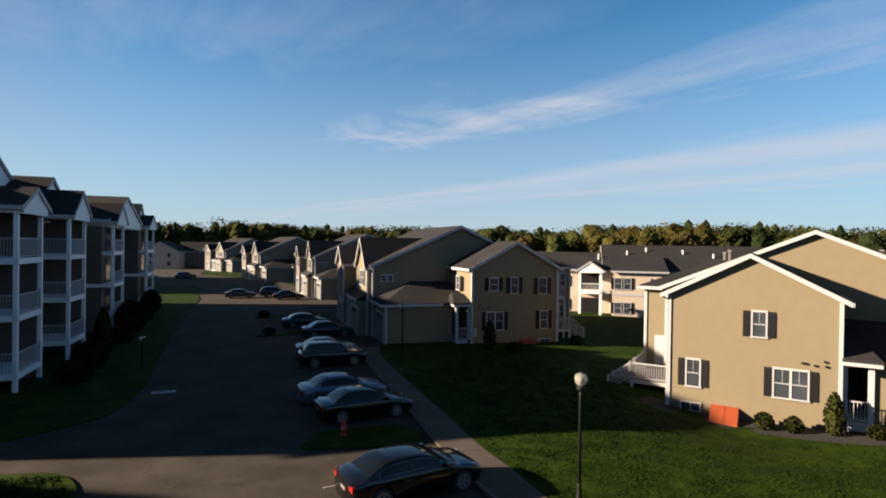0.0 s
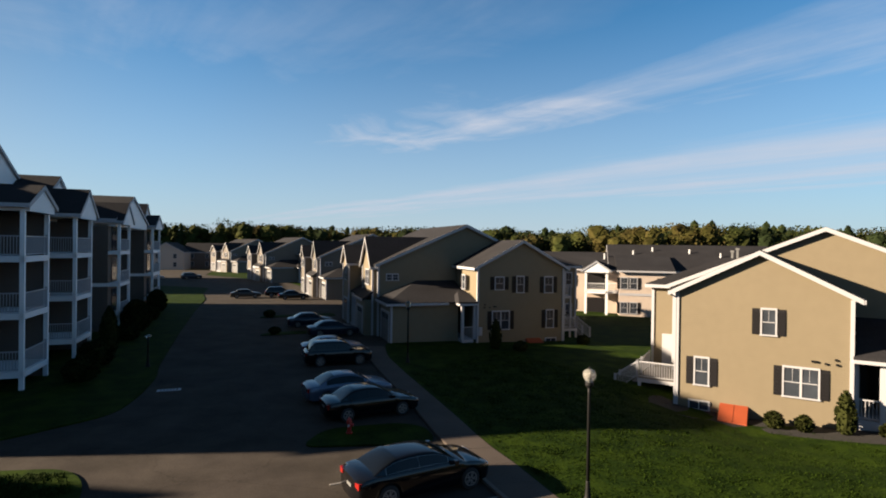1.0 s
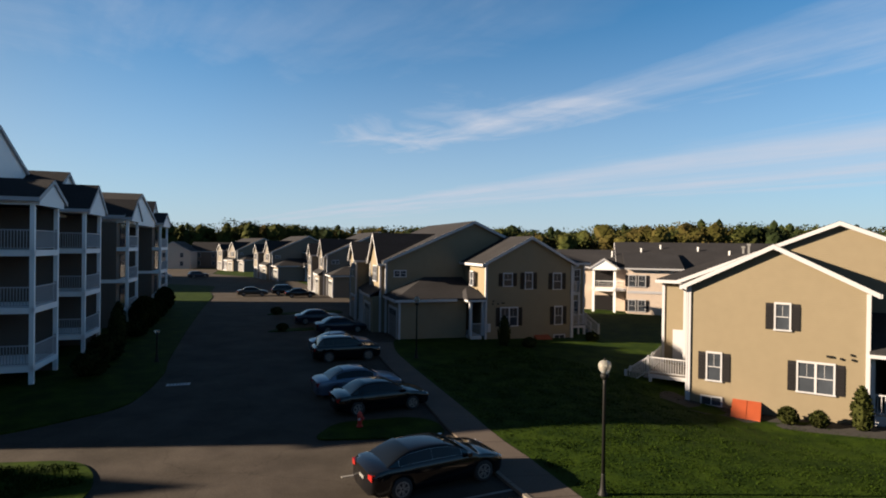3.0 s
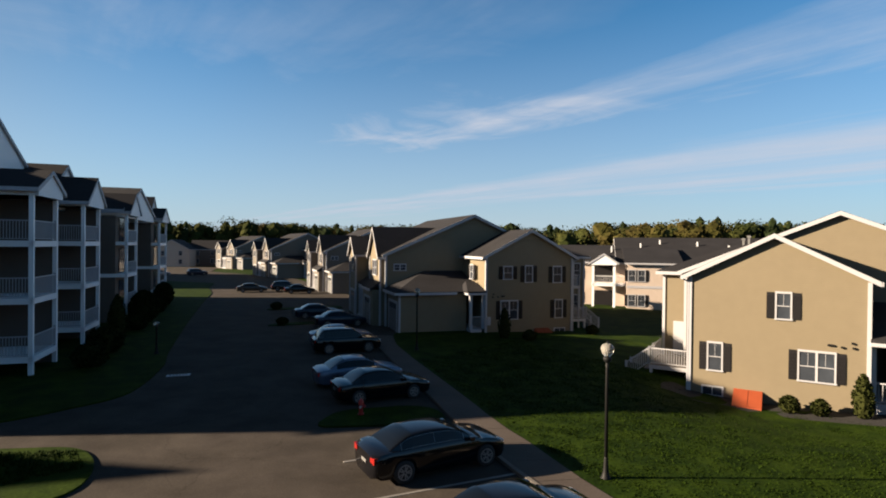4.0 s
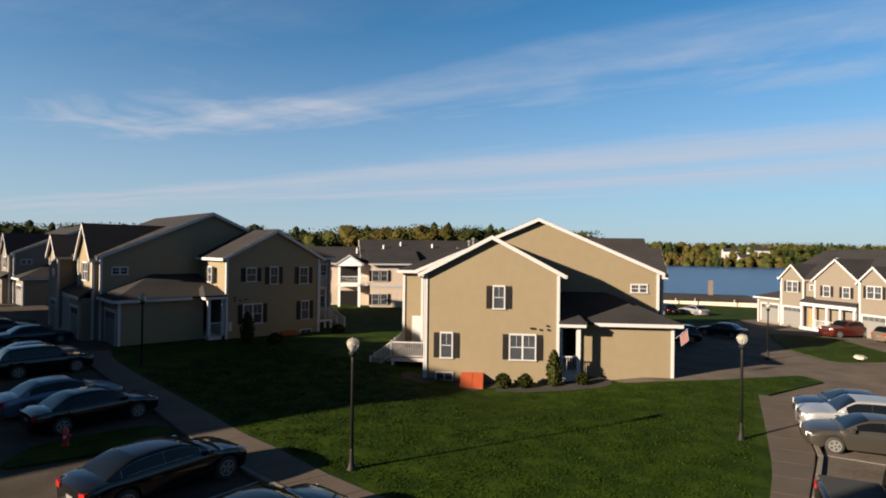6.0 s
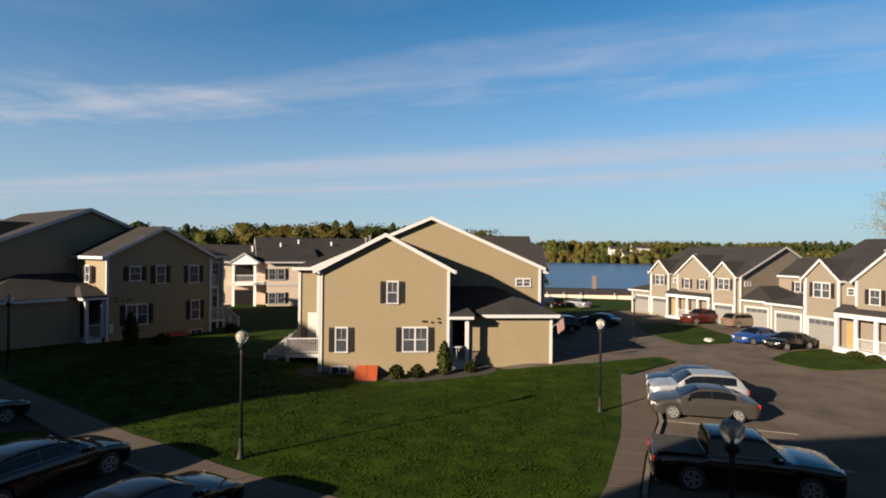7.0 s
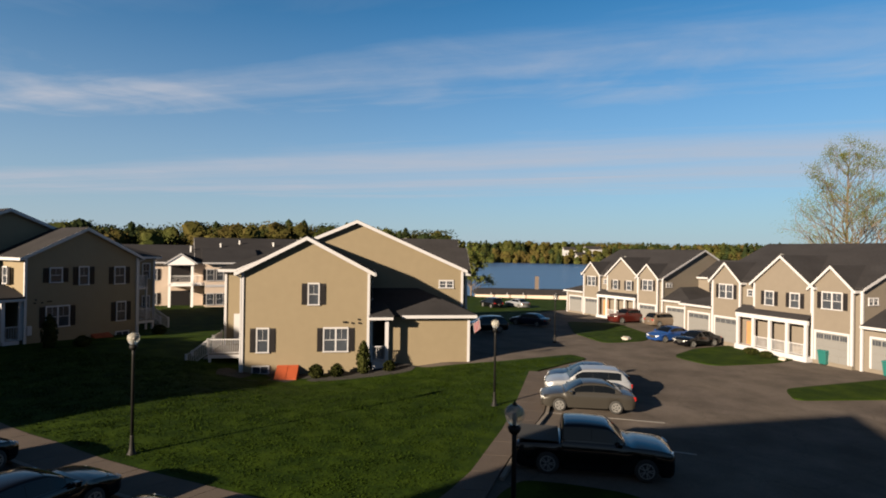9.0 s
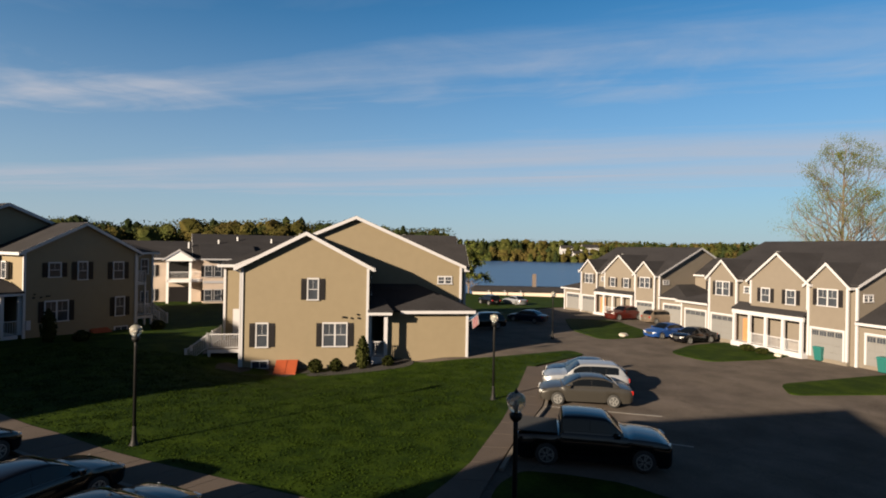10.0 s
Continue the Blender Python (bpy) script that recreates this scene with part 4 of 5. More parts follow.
    railing(p, 1, (3.4, -2.5, 3.3), (6.0, -2.5, 3.3), step=0.2, material=LIFTED_VINYL)
    railing(p, 1, (6.0, -2.5, 3.3), (6.0, 0.0, 3.3), step=0.2, material=LIFTED_VINYL)
    for x in (3.45, 5.95):
        b = Mesh()
        b.box(x - 0.14, x + 0.14, -2.6, -2.32, -1.0, 5.9)
        b.done("post", LIFTED_VINYL, p)
    b = Mesh()
    gable_wall(b, "y", -2.8, 0.3, 4.7, 1.5, 5.6, 5.9, 6.9)
    b.done("gable_wall", LIFTED_VINYL, p)
    b = Mesh()
    b.box(6.12, 7.38, -1.9, -0.02, 3.0, 3.3)
    b.done("balcony_floor", LIFTED_VINYL, p)
    railing(p, 1, (6.1, -1.85, 3.3), (7.3, -1.85, 3.3), step=0.2, material=LIFTED_VINYL)
    gable_roof(p, 1, "y", -2.6, 2.5, 4.7, 1.5, 5.9, 6.9, over=0.25, rake=(True, False))
    # flat black panels stand in for the shade inside the porch
    b = Mesh()
    b.box(3.5, 5.9, -0.05, 0.0, 0.0, 2.3)
    b.box(3.5, 5.9, -0.05, 0.0, 3.4, 5.6)
    b.done("recess_shade", SHUTTER, p)
    for x, y in ((9.5, 4.0), (12.0, 5.0), (16.5, 4.5), (20.0, 3.5), (5.8, 3.0)):
        z = 5.9 + y * 3.1 / 7
        b = Mesh()
        b.beam((x, y, z - 0.1), (x, y, z + 0.7), 0.16, 0.16)
        b.done("flue", LIFTED_VINYL, h)
    return h


back_house(pose(14.4, 71.6, -1.0, 0, 0, -14))

# ---- lamps ----
def street_lamp(x, y, height=4.27):
    n = thing("street_lamp", pose(x, y, level(x, y) + 0.02), "black iron lamp post with a clear acorn globe", "street lamp", "lamps along the walks")

    def turned(name, profile, mat, label="", seg=14):
        bm = bmesh.new()
        rings = [[bm.verts.new((r * math.cos(2 * math.pi * k / seg), r * math.sin(2 * math.pi * k / seg), z)) for k in range(seg)] for r, z in profile]
        for a, b in zip(rings, rings[1:]):
            for k in range(seg):
                bm.faces.new((a[k], a[(k + 1) % seg], b[(k + 1) % seg], b[k]))
        bm.faces.new(reversed(rings[0])), bm.faces.new(rings[-1])
        return smooth(part(name, bm, mat, n, label))
    k = height / 4.2
    turned("base", [(0.16, -0.1), (0.16, 0.05), (0.125, 0.09), (0.085, 0.22), (0.07, 0.4), (0.06, 0.62), (0.05, 0.7)], LAMP_IRON)
    turned("post", [(0.055, 0.65), (0.045, 3.2 * k), (0.05, 3.4 * k)], LAMP_IRON)
    turned("collar", [(0.05, 3.36 * k), (0.11, 3.42 * k), (0.13, 3.5 * k), (0.09, 3.54 * k)], LAMP_IRON)
    turned("globe", [(0.08, 3.54 * k), (0.12, 3.58 * k), (0.168, 3.66 * k), (0.19, 3.74 * k), (0.188, 3.80 * k), (0.15, 3.87 * k), (0.08, 3.905 * k), (0.035, 3.92 * k)], GLOBE, "clear ribbed acorn globe")
    turned("lamp_holder", [(0.03, 3.54 * k), (0.03, 3.62 * k), (0.045, 3.65 * k), (0.03, 3.76 * k)], GARAGE)
    turned("finial", [(0.045, 3.91 * k), (0.05, 3.93 * k), (0.02, 3.96 * k), (0.008, 4.0 * k)], LAMP_IRON)
    return n


GLOBE = material("lamp_globe", (0.55, 0.53, 0.48), 0.22, spread=0.1, scale=0.2)
GLOBE.node_tree.nodes["Principled BSDF"].inputs["Transmission Weight"].default_value = 0.72
GLOBE.node_tree.nodes["Principled BSDF"].inputs["IOR"].default_value = 1.2
for x, y in ((4.2, 16.42), (-2.55, 35.5), (18.55, 14.2), (8.3, 3.4), (37.3, 25.9), (-18.0, 32.9)):
    street_lamp(x, y, 4.27 if y != 32.9 else 2.1)


# ---- vehicles ----
def paint(name, colour, metal=0.15, rough=0.3):
    return material(name, colour, rough, metal=metal, spread=0.05, scale=2.0, coat=0.3, spec=0.3)


BLACK_PAINT = paint("black_car_paint", (0.003, 0.003, 0.004), 0.0, 0.12)
SILVER_PAINT = paint("silver_car_paint", (0.26, 0.27, 0.29), 0.5, 0.3)
STEEL_PAINT = paint("steel_blue_car_paint", (0.085, 0.11, 0.16), 0.4, 0.3)
BLUE_PAINT = paint("blue_car_paint", (0.009, 0.036, 0.14))
NAVY_PAINT = paint("navy_car_paint", (0.005, 0.009, 0.022))
GREY_PAINT = paint("grey_car_paint", (0.025, 0.023, 0.020), 0.1)
RED_PAINT = paint("red_car_paint", (0.045, 0.007, 0.005))
TAN_PAINT = paint("tan_car_paint", (0.14, 0.11, 0.085), 0.4)
WHITE_PAINT = paint("white_car_paint", (0.7, 0.7, 0.7), 0.0)
CAR_GLASS = material("car_glass", (0.003, 0.0035, 0.004), 0.04, spread=0.1, spec=0.3)
TYRE = material("tyre_rubber", (0.015, 0.015, 0.015), 0.85, spread=0.2, scale=0.2)
RIM = material("alloy_rim", (0.20, 0.20, 0.20), 0.35, metal=0.35, spread=0.1, scale=0.1)
HEADLIGHT = material("headlight_lens", (0.65, 0.65, 0.65), 0.1, spread=0.2, scale=0.1)
TAILLIGHT = material("taillight_lens", (0.22, 0.01, 0.008), 0.15, spread=0.15, scale=0.1)

KINDS = {
    # length, width, height, belt, hood height at nose, at windscreen, deck height, screen foot, roof front, roof rear, rear glass foot, wheel radius, front axle, rear axle
    "sedan": (4.5, 1.78, 1.42, 0.93, 0.74, 0.94, 0.99, 1.15, 0.20, -0.85, -1.75, 0.33, 1.38, -1.32),
    "limousine": (4.74, 1.85, 1.44, 1.0, 0.80, 0.99, 1.05, 1.25, 0.25, -1.0, -1.95, 0.36, 1.60, -1.38),
    "suv": (4.5, 1.84, 1.64, 1.04, 0.90, 1.06, 1.08, 1.10, 0.30, -1.55, -2.12, 0.36, 1.38, -1.30),
    "pickup": (5.3, 1.9, 1.76, 1.16, 1.06, 1.17, 1.12, 1.15, 0.50, -0.98, -1.09, 0.40, 1.74, -1.52),
}


def vehicle(kind, x, y, heading, colour, label, name="car", category="car", group="parked cars", lift=0.0):
    L, W, H, belt, hood0, hood1, deck, xf0, xf1, xr1, xr0, rw, ax_f, ax_r = KINDS[kind]
    n = thing(name, pose(x, y, level(x, y) + lift, 0, 0, heading) @ Matrix.Scale(0.92, 4), label, category, group)
    hl, hw = L / 2, W / 2
    boxy = kind in ("pickup", "suv")
    # body: sections along the length, each half a loop from the sill to the middle of the top
    def top(s):
        if s > xf0:
            return hood1 + (hood0 - hood1) * ((s - xf0) / (hl - xf0)) ** (2.4 if boxy else 1.9)
        if s > xr0:
            return belt + 0.06
        return deck - 0.05 * ((xr0 - s) / (hl + xr0 + 1e-6)) ** 1.5
    stations = sorted({-hl, -hl + 0.06, -hl + 0.22, -hl + 0.5, xr0, xr1, 0.0, xf1, xf0, hl - 0.75, hl - 0.4, hl - 0.16, hl - 0.04, hl, ax_f - rw - 0.08, ax_f - rw * 0.6, ax_f, ax_f + rw * 0.6, ax_f + rw + 0.08,
                       ax_r - rw - 0.08, ax_r - rw * 0.6, ax_r, ax_r + rw * 0.6, ax_r + rw + 0.08})
    bm = bmesh.new()
    loops = []
    for s in stations:
        end = min(1.0, (hl - abs(s)) / (0.2 if kind == "pickup" else 0.3))
        wd = hw * ((0.90 if kind == "pickup" else 0.85) + (0.10 if kind == "pickup" else 0.15) * math.sqrt(max(0.0, 1 - (1 - end) ** 2)))
        t = top(s) - (0.10 * (1 - end) ** 2)
        sill = 0.24 + 0.16 * (1 - end) ** 2
        for ax in (ax_f, ax_r):
            d = abs(s - ax)
            if d < rw + 0.07:
                sill = max(sill, math.sqrt(max(0, (rw + 0.07) ** 2 - d * d)) + rw - 0.02)
        mid = max(sill + 0.05, 0.62)
        half = [(0, 0.24), (wd * 0.70, 0.24), (wd * 0.96, sill), (wd, max(sill + 0.02, mid)), (wd * 0.99, max(mid + 0.04, t - 0.13)), (wd * 0.93, max(mid + 0.05, t - 0.03)), (wd * 0.62, t + 0.012), (0, t + 0.025)]
        loop = [bm.verts.new((s, a, z)) for a, z in half] + [bm.verts.new((s, -a, z)) for a, z in reversed(half[1:-1])]
        loops.append(loop)
    for a, b in zip(loops, loops[1:]):
        for k in range(len(a)):
            bm.faces.new((a[k], a[(k + 1) % len(a)], b[(k + 1) % len(b)], b[k]))
    bm.faces.new(loops[0]), bm.faces.new(loops[-1])
    bmesh.ops.recalc_face_normals(bm, faces=bm.faces)
    smooth(part("body", bm, colour, n)).data.set_sharp_from_angle(angle=radians(38))
    # cabin: one curved shell, with the glass as pieces of the same surface a little proud of it
    wb, wt = hw * 0.94, hw * (0.76 if boxy else 0.69)
    b0 = belt - 0.02

    def roof_z(x):
        if x > xf1:
            return b0 + (H - b0) * (1 - ((x - xf1) / (xf0 - xf1)) ** 1.35)
        if x < xr1:
            return b0 + (H - b0) * (1 - ((xr1 - x) / (xr1 - xr0)) ** (1.45 if kind in ("sedan", "limousine") else 1.8))
        m_, h_ = (xf1 + xr1) / 2, (xf1 - xr1) / 2
        return H + 0.035 * (1 - ((x - m_) / h_) ** 2)

    def shell(x, v):
        z = roof_z(x)
        ze = b0 + (z - b0) * 0.86
        wide = lambda q: wb - (wb - wt) * (q - b0) / (H - b0)
        pinch = 1 - 0.10 * max(0.0, (x - xf1) / (xf0 - xf1), (xr1 - x) / (xr1 - xr0)) ** 2
        if v <= 0.55:
            q = b0 + (ze - b0) * v / 0.55
            return Vector((x, wide(q) * pinch, q))
        t = (v - 0.55) / 0.45 * math.pi / 2
        return Vector((x, wide(ze) * pinch * math.cos(t), ze + (z - ze) * math.sin(t)))

    def patch(name, x0, x1, v0, v1, sides, push, mat, nx=8, nv=6, slant=0.0):
        """A piece of the shell. slant: how far its upper edge leans inwards along x."""
        bm = bmesh.new()
        for sg_ in sides:
            grid = []
            for i in range(nx + 1):
                row = []
                for j in range(nv + 1):
                    v = v0 + (v1 - v0) * j / nv
                    x = x0 + (x1 - x0) * i / nx
                    e = shell(x, v)
                    du, dv = shell(x + 0.01, v) - shell(x - 0.01, v), shell(x, min(1, v + 0.01)) - shell(x, v - 0.01)
                    no = dv.cross(du)
                    no = no.normalized() if no.length > 1e-9 else Vector((0, 0, 1))
                    if no.z < 0 and abs(no.y) < 0.3 or no.y < -0.05:
                        no = -no
                    e = e + no * push
                    row.append(bm.verts.new((e.x, e.y * sg_, e.z)))
                grid.append(row)
            for i in range(nx):
                for j in range(nv):
                    bm.faces.new((grid[i][j], grid[i + 1][j], grid[i + 1][j + 1], grid[i][j + 1]))
        bmesh.ops.remove_doubles(bm, verts=bm.verts, dist=0.0015)
        bmesh.ops.recalc_face_normals(bm, faces=bm.faces)
        return smooth(part(name, bm, mat, n))

    patch("cabin", xr0, xf0, 0.0, 1.0, (1, -1), 0.0, colour, 26, 12)
    patch("windscreen", xf1 + 0.05, xf0 - 0.06, 0.62, 1.0, (1, -1), 0.008, CAR_GLASS, 8, 6)
    if kind == "pickup":
        patch("rear_window", xr0 + 0.015, xr1 - 0.01, 0.62, 1.0, (1, -1), 0.008, CAR_GLASS, 4, 6)
    else:
        patch("rear_window", xr0 + (0.10 if kind != "suv" else 0.05), xr1 - 0.04, 0.64, 1.0, (1, -1), 0.008, CAR_GLASS, 8, 6)
    xa, xb = xf1 + (xf0 - xf1) * 0.52, xr1 + (xr0 - xr1) * (0.5 if kind in ("sedan", "limousine") else 0.25)
    cuts = {"suv": (xa, xa - (xa - xb) * 0.38, xa - (xa - xb) * 0.72, xb)}.get(kind, (xa, xa - (xa - xb) * 0.48, xb))
    for s in (1, -1):
        patch("window_trim", xb + 0.005, xa - 0.005, 0.110, 0.500, (s,), 0.004, RIM if kind == "limousine" else TYRE, 14, 5)
        for c0, c1 in zip(cuts, cuts[1:]):
            patch("side_window", c1 + (0.025 if c1 == xb else 0.006), c0 - (0.025 if c0 == xa else 0.006), 0.12, 0.49, (s,), 0.009, CAR_GLASS, 8, 4)
    for sg in (1, -1):
        m = Mesh()
        m.box(xf0 - 0.38, xf0 - 0.22, sg * (hw - 0.02), sg * (hw + 0.17), belt, belt + 0.14)
        m.done("wing_mirror", colour, n, bevel=0.02)
        m = Mesh()
        y0, y1 = sg * hw * 0.52, sg * hw * 0.90
        m.solid([(hl + 0.02, y0, hood0 - 0.20), (hl + 0.02, y0, hood0 - 0.06), (hl - 0.05, y1, hood0 - 0.03), (hl - 0.03, y1, hood0 - 0.20)],
                [(hl - 0.25, y0, hood0 - 0.20), (hl - 0.25, y0, hood0 - 0.06), (hl - 0.45, y1, hood0 - 0.03), (hl - 0.45, y1, hood0 - 0.20)])
        m.done("headlight", HEADLIGHT, n)
        m = Mesh()
        z0 = deck - 0.32
        m.solid([(-hl - 0.025, y0 * 1.2, z0 + 0.04), (-hl - 0.025, y0 * 1.2, z0 + 0.16), (-hl - 0.005, y1 * 1.01, z0 + 0.2), (-hl - 0.005, y1 * 1.01, z0)],
                [(-hl + 0.2, y0, z0), (-hl + 0.2, y0, z0 + 0.17), (-hl + 0.35, y1 * 1.02, z0 + 0.18), (-hl + 0.35, y1 * 1.02, z0)])
        m.done("taillight", TAILLIGHT, n)
        for ax in (ax_f, ax_r):
            wheel(n, ax, sg * (hw - 0.12), rw)
    for end in (1, -1):
        m = Mesh()
        m.box(end * (hl - 0.01), end * (hl + 0.015), -0.18, 0.18, 0.42 if end > 0 else 0.60, 0.52 if end > 0 else 0.70)
        m.done("plate", GARAGE if end < 0 else TYRE, n)
    m = Mesh()
    m.box(hl - 0.06, hl + 0.012, -0.42, 0.42, hood0 - 0.22, hood0 - 0.06)
    m.done("grille", TYRE, n)
    if kind == "pickup":
        m = Mesh()
        m.box(-hl + 0.08, xr0 - 0.05, -hw + 0.12, hw - 0.12, deck + 0.015, deck + 0.05)
        m.done("bed_cover", TYRE, n)
    return n


def wheel(parent, x, y, r):
    seg = 18
    wn = new("wheel")
    wn.parent = parent
    wn.location = (x, y, r)
    s = 1 if y > 0 else -1
    def ringed(name, profile, mat):
        bm = bmesh.new()
        rings = [[bm.verts.new((rr * math.cos(2 * math.pi * k / seg), yy * s, rr * math.sin(2 * math.pi * k / seg))) for k in range(seg)] for rr, yy in profile]
        for a, b in zip(rings, rings[1:]):
            for k in range(seg):
                bm.faces.new((a[k], a[(k + 1) % seg], b[(k + 1) % seg], b[k]))
        bm.faces.new(rings[0]), bm.faces.new(rings[-1])
        bmesh.ops.recalc_face_normals(bm, faces=bm.faces)
        return part(name, bm, mat, wn)
    smooth(ringed("tyre", [(r * 0.66, -0.10), (r * 0.95, -0.10), (r, -0.06), (r, 0.06), (r * 0.95, 0.10), (r * 0.66, 0.10)], TYRE))
    bm = bmesh.new()
    for k in range(5):
        a = 2 * math.pi * k / 5
        for da in (-0.2, 0.2):
            p = [(0.04, a + da - 0.5), (r * 0.6, a + da - 0.07), (r * 0.6, a + da + 0.07), (0.04, a + da + 0.5)]
            lo = [bm.verts.new((q * math.cos(t), s * 0.085, q * math.sin(t))) for q, t in p]
            hi = [bm.verts.new((q * math.cos(t), s * 0.108, q * math.sin(t))) for q, t in p]
            bm.faces.new(hi)
            for i in range(4):
                bm.faces.new((lo[i], lo[(i + 1) % 4], hi[(i + 1) % 4], hi[i]))
    ring = [[bm.verts.new((q * math.cos(2 * math.pi * k / seg), s * yy, q * math.sin(2 * math.pi * k / seg))) for k in range(seg)] for q, yy in ((r * 0.56, 0.09), (r * 0.58, 0.112), (r * 0.66, 0.112), (r * 0.67, 0.09))]
    for a, b in zip(ring, ring[1:]):
        for k in range(seg):
            bm.faces.new((a[k], a[(k + 1) % seg], b[(k + 1) % seg], b[k]))
    bmesh.ops.recalc_face_normals(bm, faces=bm.faces)
    part("rim", bm, RIM, wn)


CARS = [
    ("limousine", -0.93, 17.05, 30, BLACK_PAINT, "black polished sedan parked nose to the lawn"),
    ("sedan", 1.2, 12.75, 26, BLACK_PAINT, "black sport utility car parked beside the lawn"),
    ("sedan", 2.3, 9.7, 26, BLACK_PAINT, "dark sedan parked beside the lawn"),
    ("sedan", -3.45, 24.5, 27, BLACK_PAINT, "black sedan parked behind the grass strip"),
    ("sedan", -4.9, 27.0, 26, STEEL_PAINT, "silver-blue sedan parked in the shade"),
    ("suv", -7.0, 35.0, 22, BLACK_PAINT, "black sport utility car parked in the shade"),
    ("sedan", -7.9, 37.7, 22, STEEL_PAINT, "silver sedan parked in the shade"),
    ("sedan", -9.6, 46.0, 24, NAVY_PAINT, "dark blue sedan parked before the garages"),
    ("sedan", -12.8, 51.2, 22, NAVY_PAINT, "dark blue sedan parked before the garages"),
    ("sedan", -29.0, 78.6, 20, GREY_PAINT, "dark car parked across the road"),
    ("suv", -25.0, 81.5, 20, BLACK_PAINT, "dark car parked across the road"),
    ("sedan", -21.8, 77.5, 20, BLACK_PAINT, "dark car parked across the road"),
    ("suv", -57.0, 121.5, 40, NAVY_PAINT, "dark car parked at the road's bend"),
    ("sedan", -63.0, 117.0, 60, SILVER_PAINT, "light car parked at the road's bend"),
    ("sedan", -68.0, 114.0, 60, NAVY_PAINT, "dark car parked at the road's bend"),
    ("pickup", 15.87, 7.03, -50, BLACK_PAINT, "black crew-cab pickup with a covered bed"),
    ("sedan", 22.0, 11.65, 133, GREY_PAINT, "dark grey sedan parked nose to the sidewalk"),
    ("suv", 23.9, 13.0, 134, SILVER_PAINT, "silver sport utility car parked nose to the sidewalk"),
    ("sedan", 25.75, 14.3, 135, NAVY_PAINT, "dark blue sedan parked nose to the sidewalk"),
    ("sedan", 47.4, 18.7, 165, BLACK_PAINT, "black sedan standing in a driveway"),
    ("sedan", 48.0, 21.5, 165, BLUE_PAINT, "bright blue small car standing in a driveway"),
    ("suv", 59.4, 28.3, -20, TAN_PAINT, "tan sport utility car standing in a driveway"),
    ("pickup", 58.8, 32.4, 165, RED_PAINT, "dark red pickup standing in a driveway"),
    ("suv", 57.5, 54.0, 75, BLACK_PAINT, "dark car parked on the lake side"),
    ("sedan", 61.5, 52.6, 82, SILVER_PAINT, "silver car parked on the lake side"),
    ("sedan", 45.2, 35.7, 105, NAVY_PAINT, "dark car parked in the shade of the house"),
    ("suv", 37.0, 34.0, 150, BLACK_PAINT, "dark car parked in the shade of the house"),
]
for kind, x, y, heading, colour, label in CARS:
    vehicle(kind, x, y, heading, colour, label, "pickup_truck" if kind == "pickup" else "car", "pickup truck" if kind == "pickup" else "car")


# ---- plants ----
def clump(bm, c, r, rng, squash=1.0, sub=1):
    """An uneven clump of foliage."""
    made = bmesh.ops.create_icosphere(bm, subdivisions=sub, radius=r, matrix=Matrix.Translation(c))
    for v in made["verts"]:
        d = v.co - Vector(c)
        k = 0.72 + rng.random() * 0.5
        v.co = Vector(c) + Vector((d.x * k, d.y * k, d.z * k * squash))


def raw_clumps(name, spots, materials, rng):
    """Many clumps in one mesh, quickly. spots: place, radius, squash and which material."""
    bm = bmesh.new()
    bmesh.ops.create_icosphere(bm, subdivisions=1, radius=1.0)
    base = np.array([v.co[:] for v in bm.verts])
    faces = np.array([[v.index for v in f.verts] for f in bm.faces])
    bm.free()
    vs, fs, kinds = [], [], []
    for i, (x, y, z, r, sq, kind) in enumerate(spots):
        k = 0.8 + rng.random((len(base), 1)) * 0.4
        vs.append(base * k * np.array([r, r, r * sq]) + np.array([x, y, z]))
        fs.append(faces + i * len(base))
        kinds += [kind] * len(faces)
    me = bpy.data.meshes.new(name)
    me.from_pydata(np.concatenate(vs).tolist(), [], np.concatenate(fs).tolist())
    for mat in materials:
        me.materials.append(mat)
    me.polygons.foreach_set("material_index", kinds)
    return new(name, me)


def far_woods():
    """Belts of trees of three sorts: solid cores with a loose coat of small leaf tufts."""
    rng = np.random.default_rng(7)
    cores, tufts = [], []

    def belt(p, q, rows, gap, lo, hi, base, dark=0.0):
        p, q = Vector(p), Vector(q)
        n = int((q - p).length / gap)
        side = (q - p).normalized().orthogonal()
        for row in range(rows):
            for i in range(n):
                c = p.lerp(q, (i + rng.random()) / n) + side * (row * 11 + rng.normal() * 4)
                h = (lo + (hi - lo) * rng.random()) * (0.97 + 0.14 * noise.noise((c.x * 0.012, c.y * 0.012, 3.0)))
                z = level(c.x, c.y) + base
                sort = noise.noise((c.x * 0.02, c.y * 0.02, 9.0)) + rng.normal() * 0.28 - dark
                kind = 0 if sort < -0.16 else 1 if sort < 0.24 else 2
                pine = kind == 0 and rng.random() < 0.6
                w = h * (0.25 if pine else 0.30 + 0.13 * rng.random())
                blobs = 4 if pine else 9
                for k in range(blobs):
                    if pine:
                        f = 0.16 + 0.23 * k
                        cores.append((c.x, c.y, z + h * f, w * (0.95 - 0.8 * f), 1.5, kind))
                    else:
                        a, f = rng.random() * 6.283, 0.3 + 0.5 * rng.random()
                        o = w * 0.5 * (1.1 - f) if k else 0.0
                        cores.append((c.x + math.cos(a) * o, c.y + math.sin(a) * o, z + h * f, w * (0.28 + 0.16 * rng.random()), 0.9, kind))
                cores.append((c.x, c.y, z + h * 0.3, w * 0.7, 1.1, kind))
                m = 340 if c.length < 420 else 150
                f = 0.94 * rng.random(m) ** 0.8
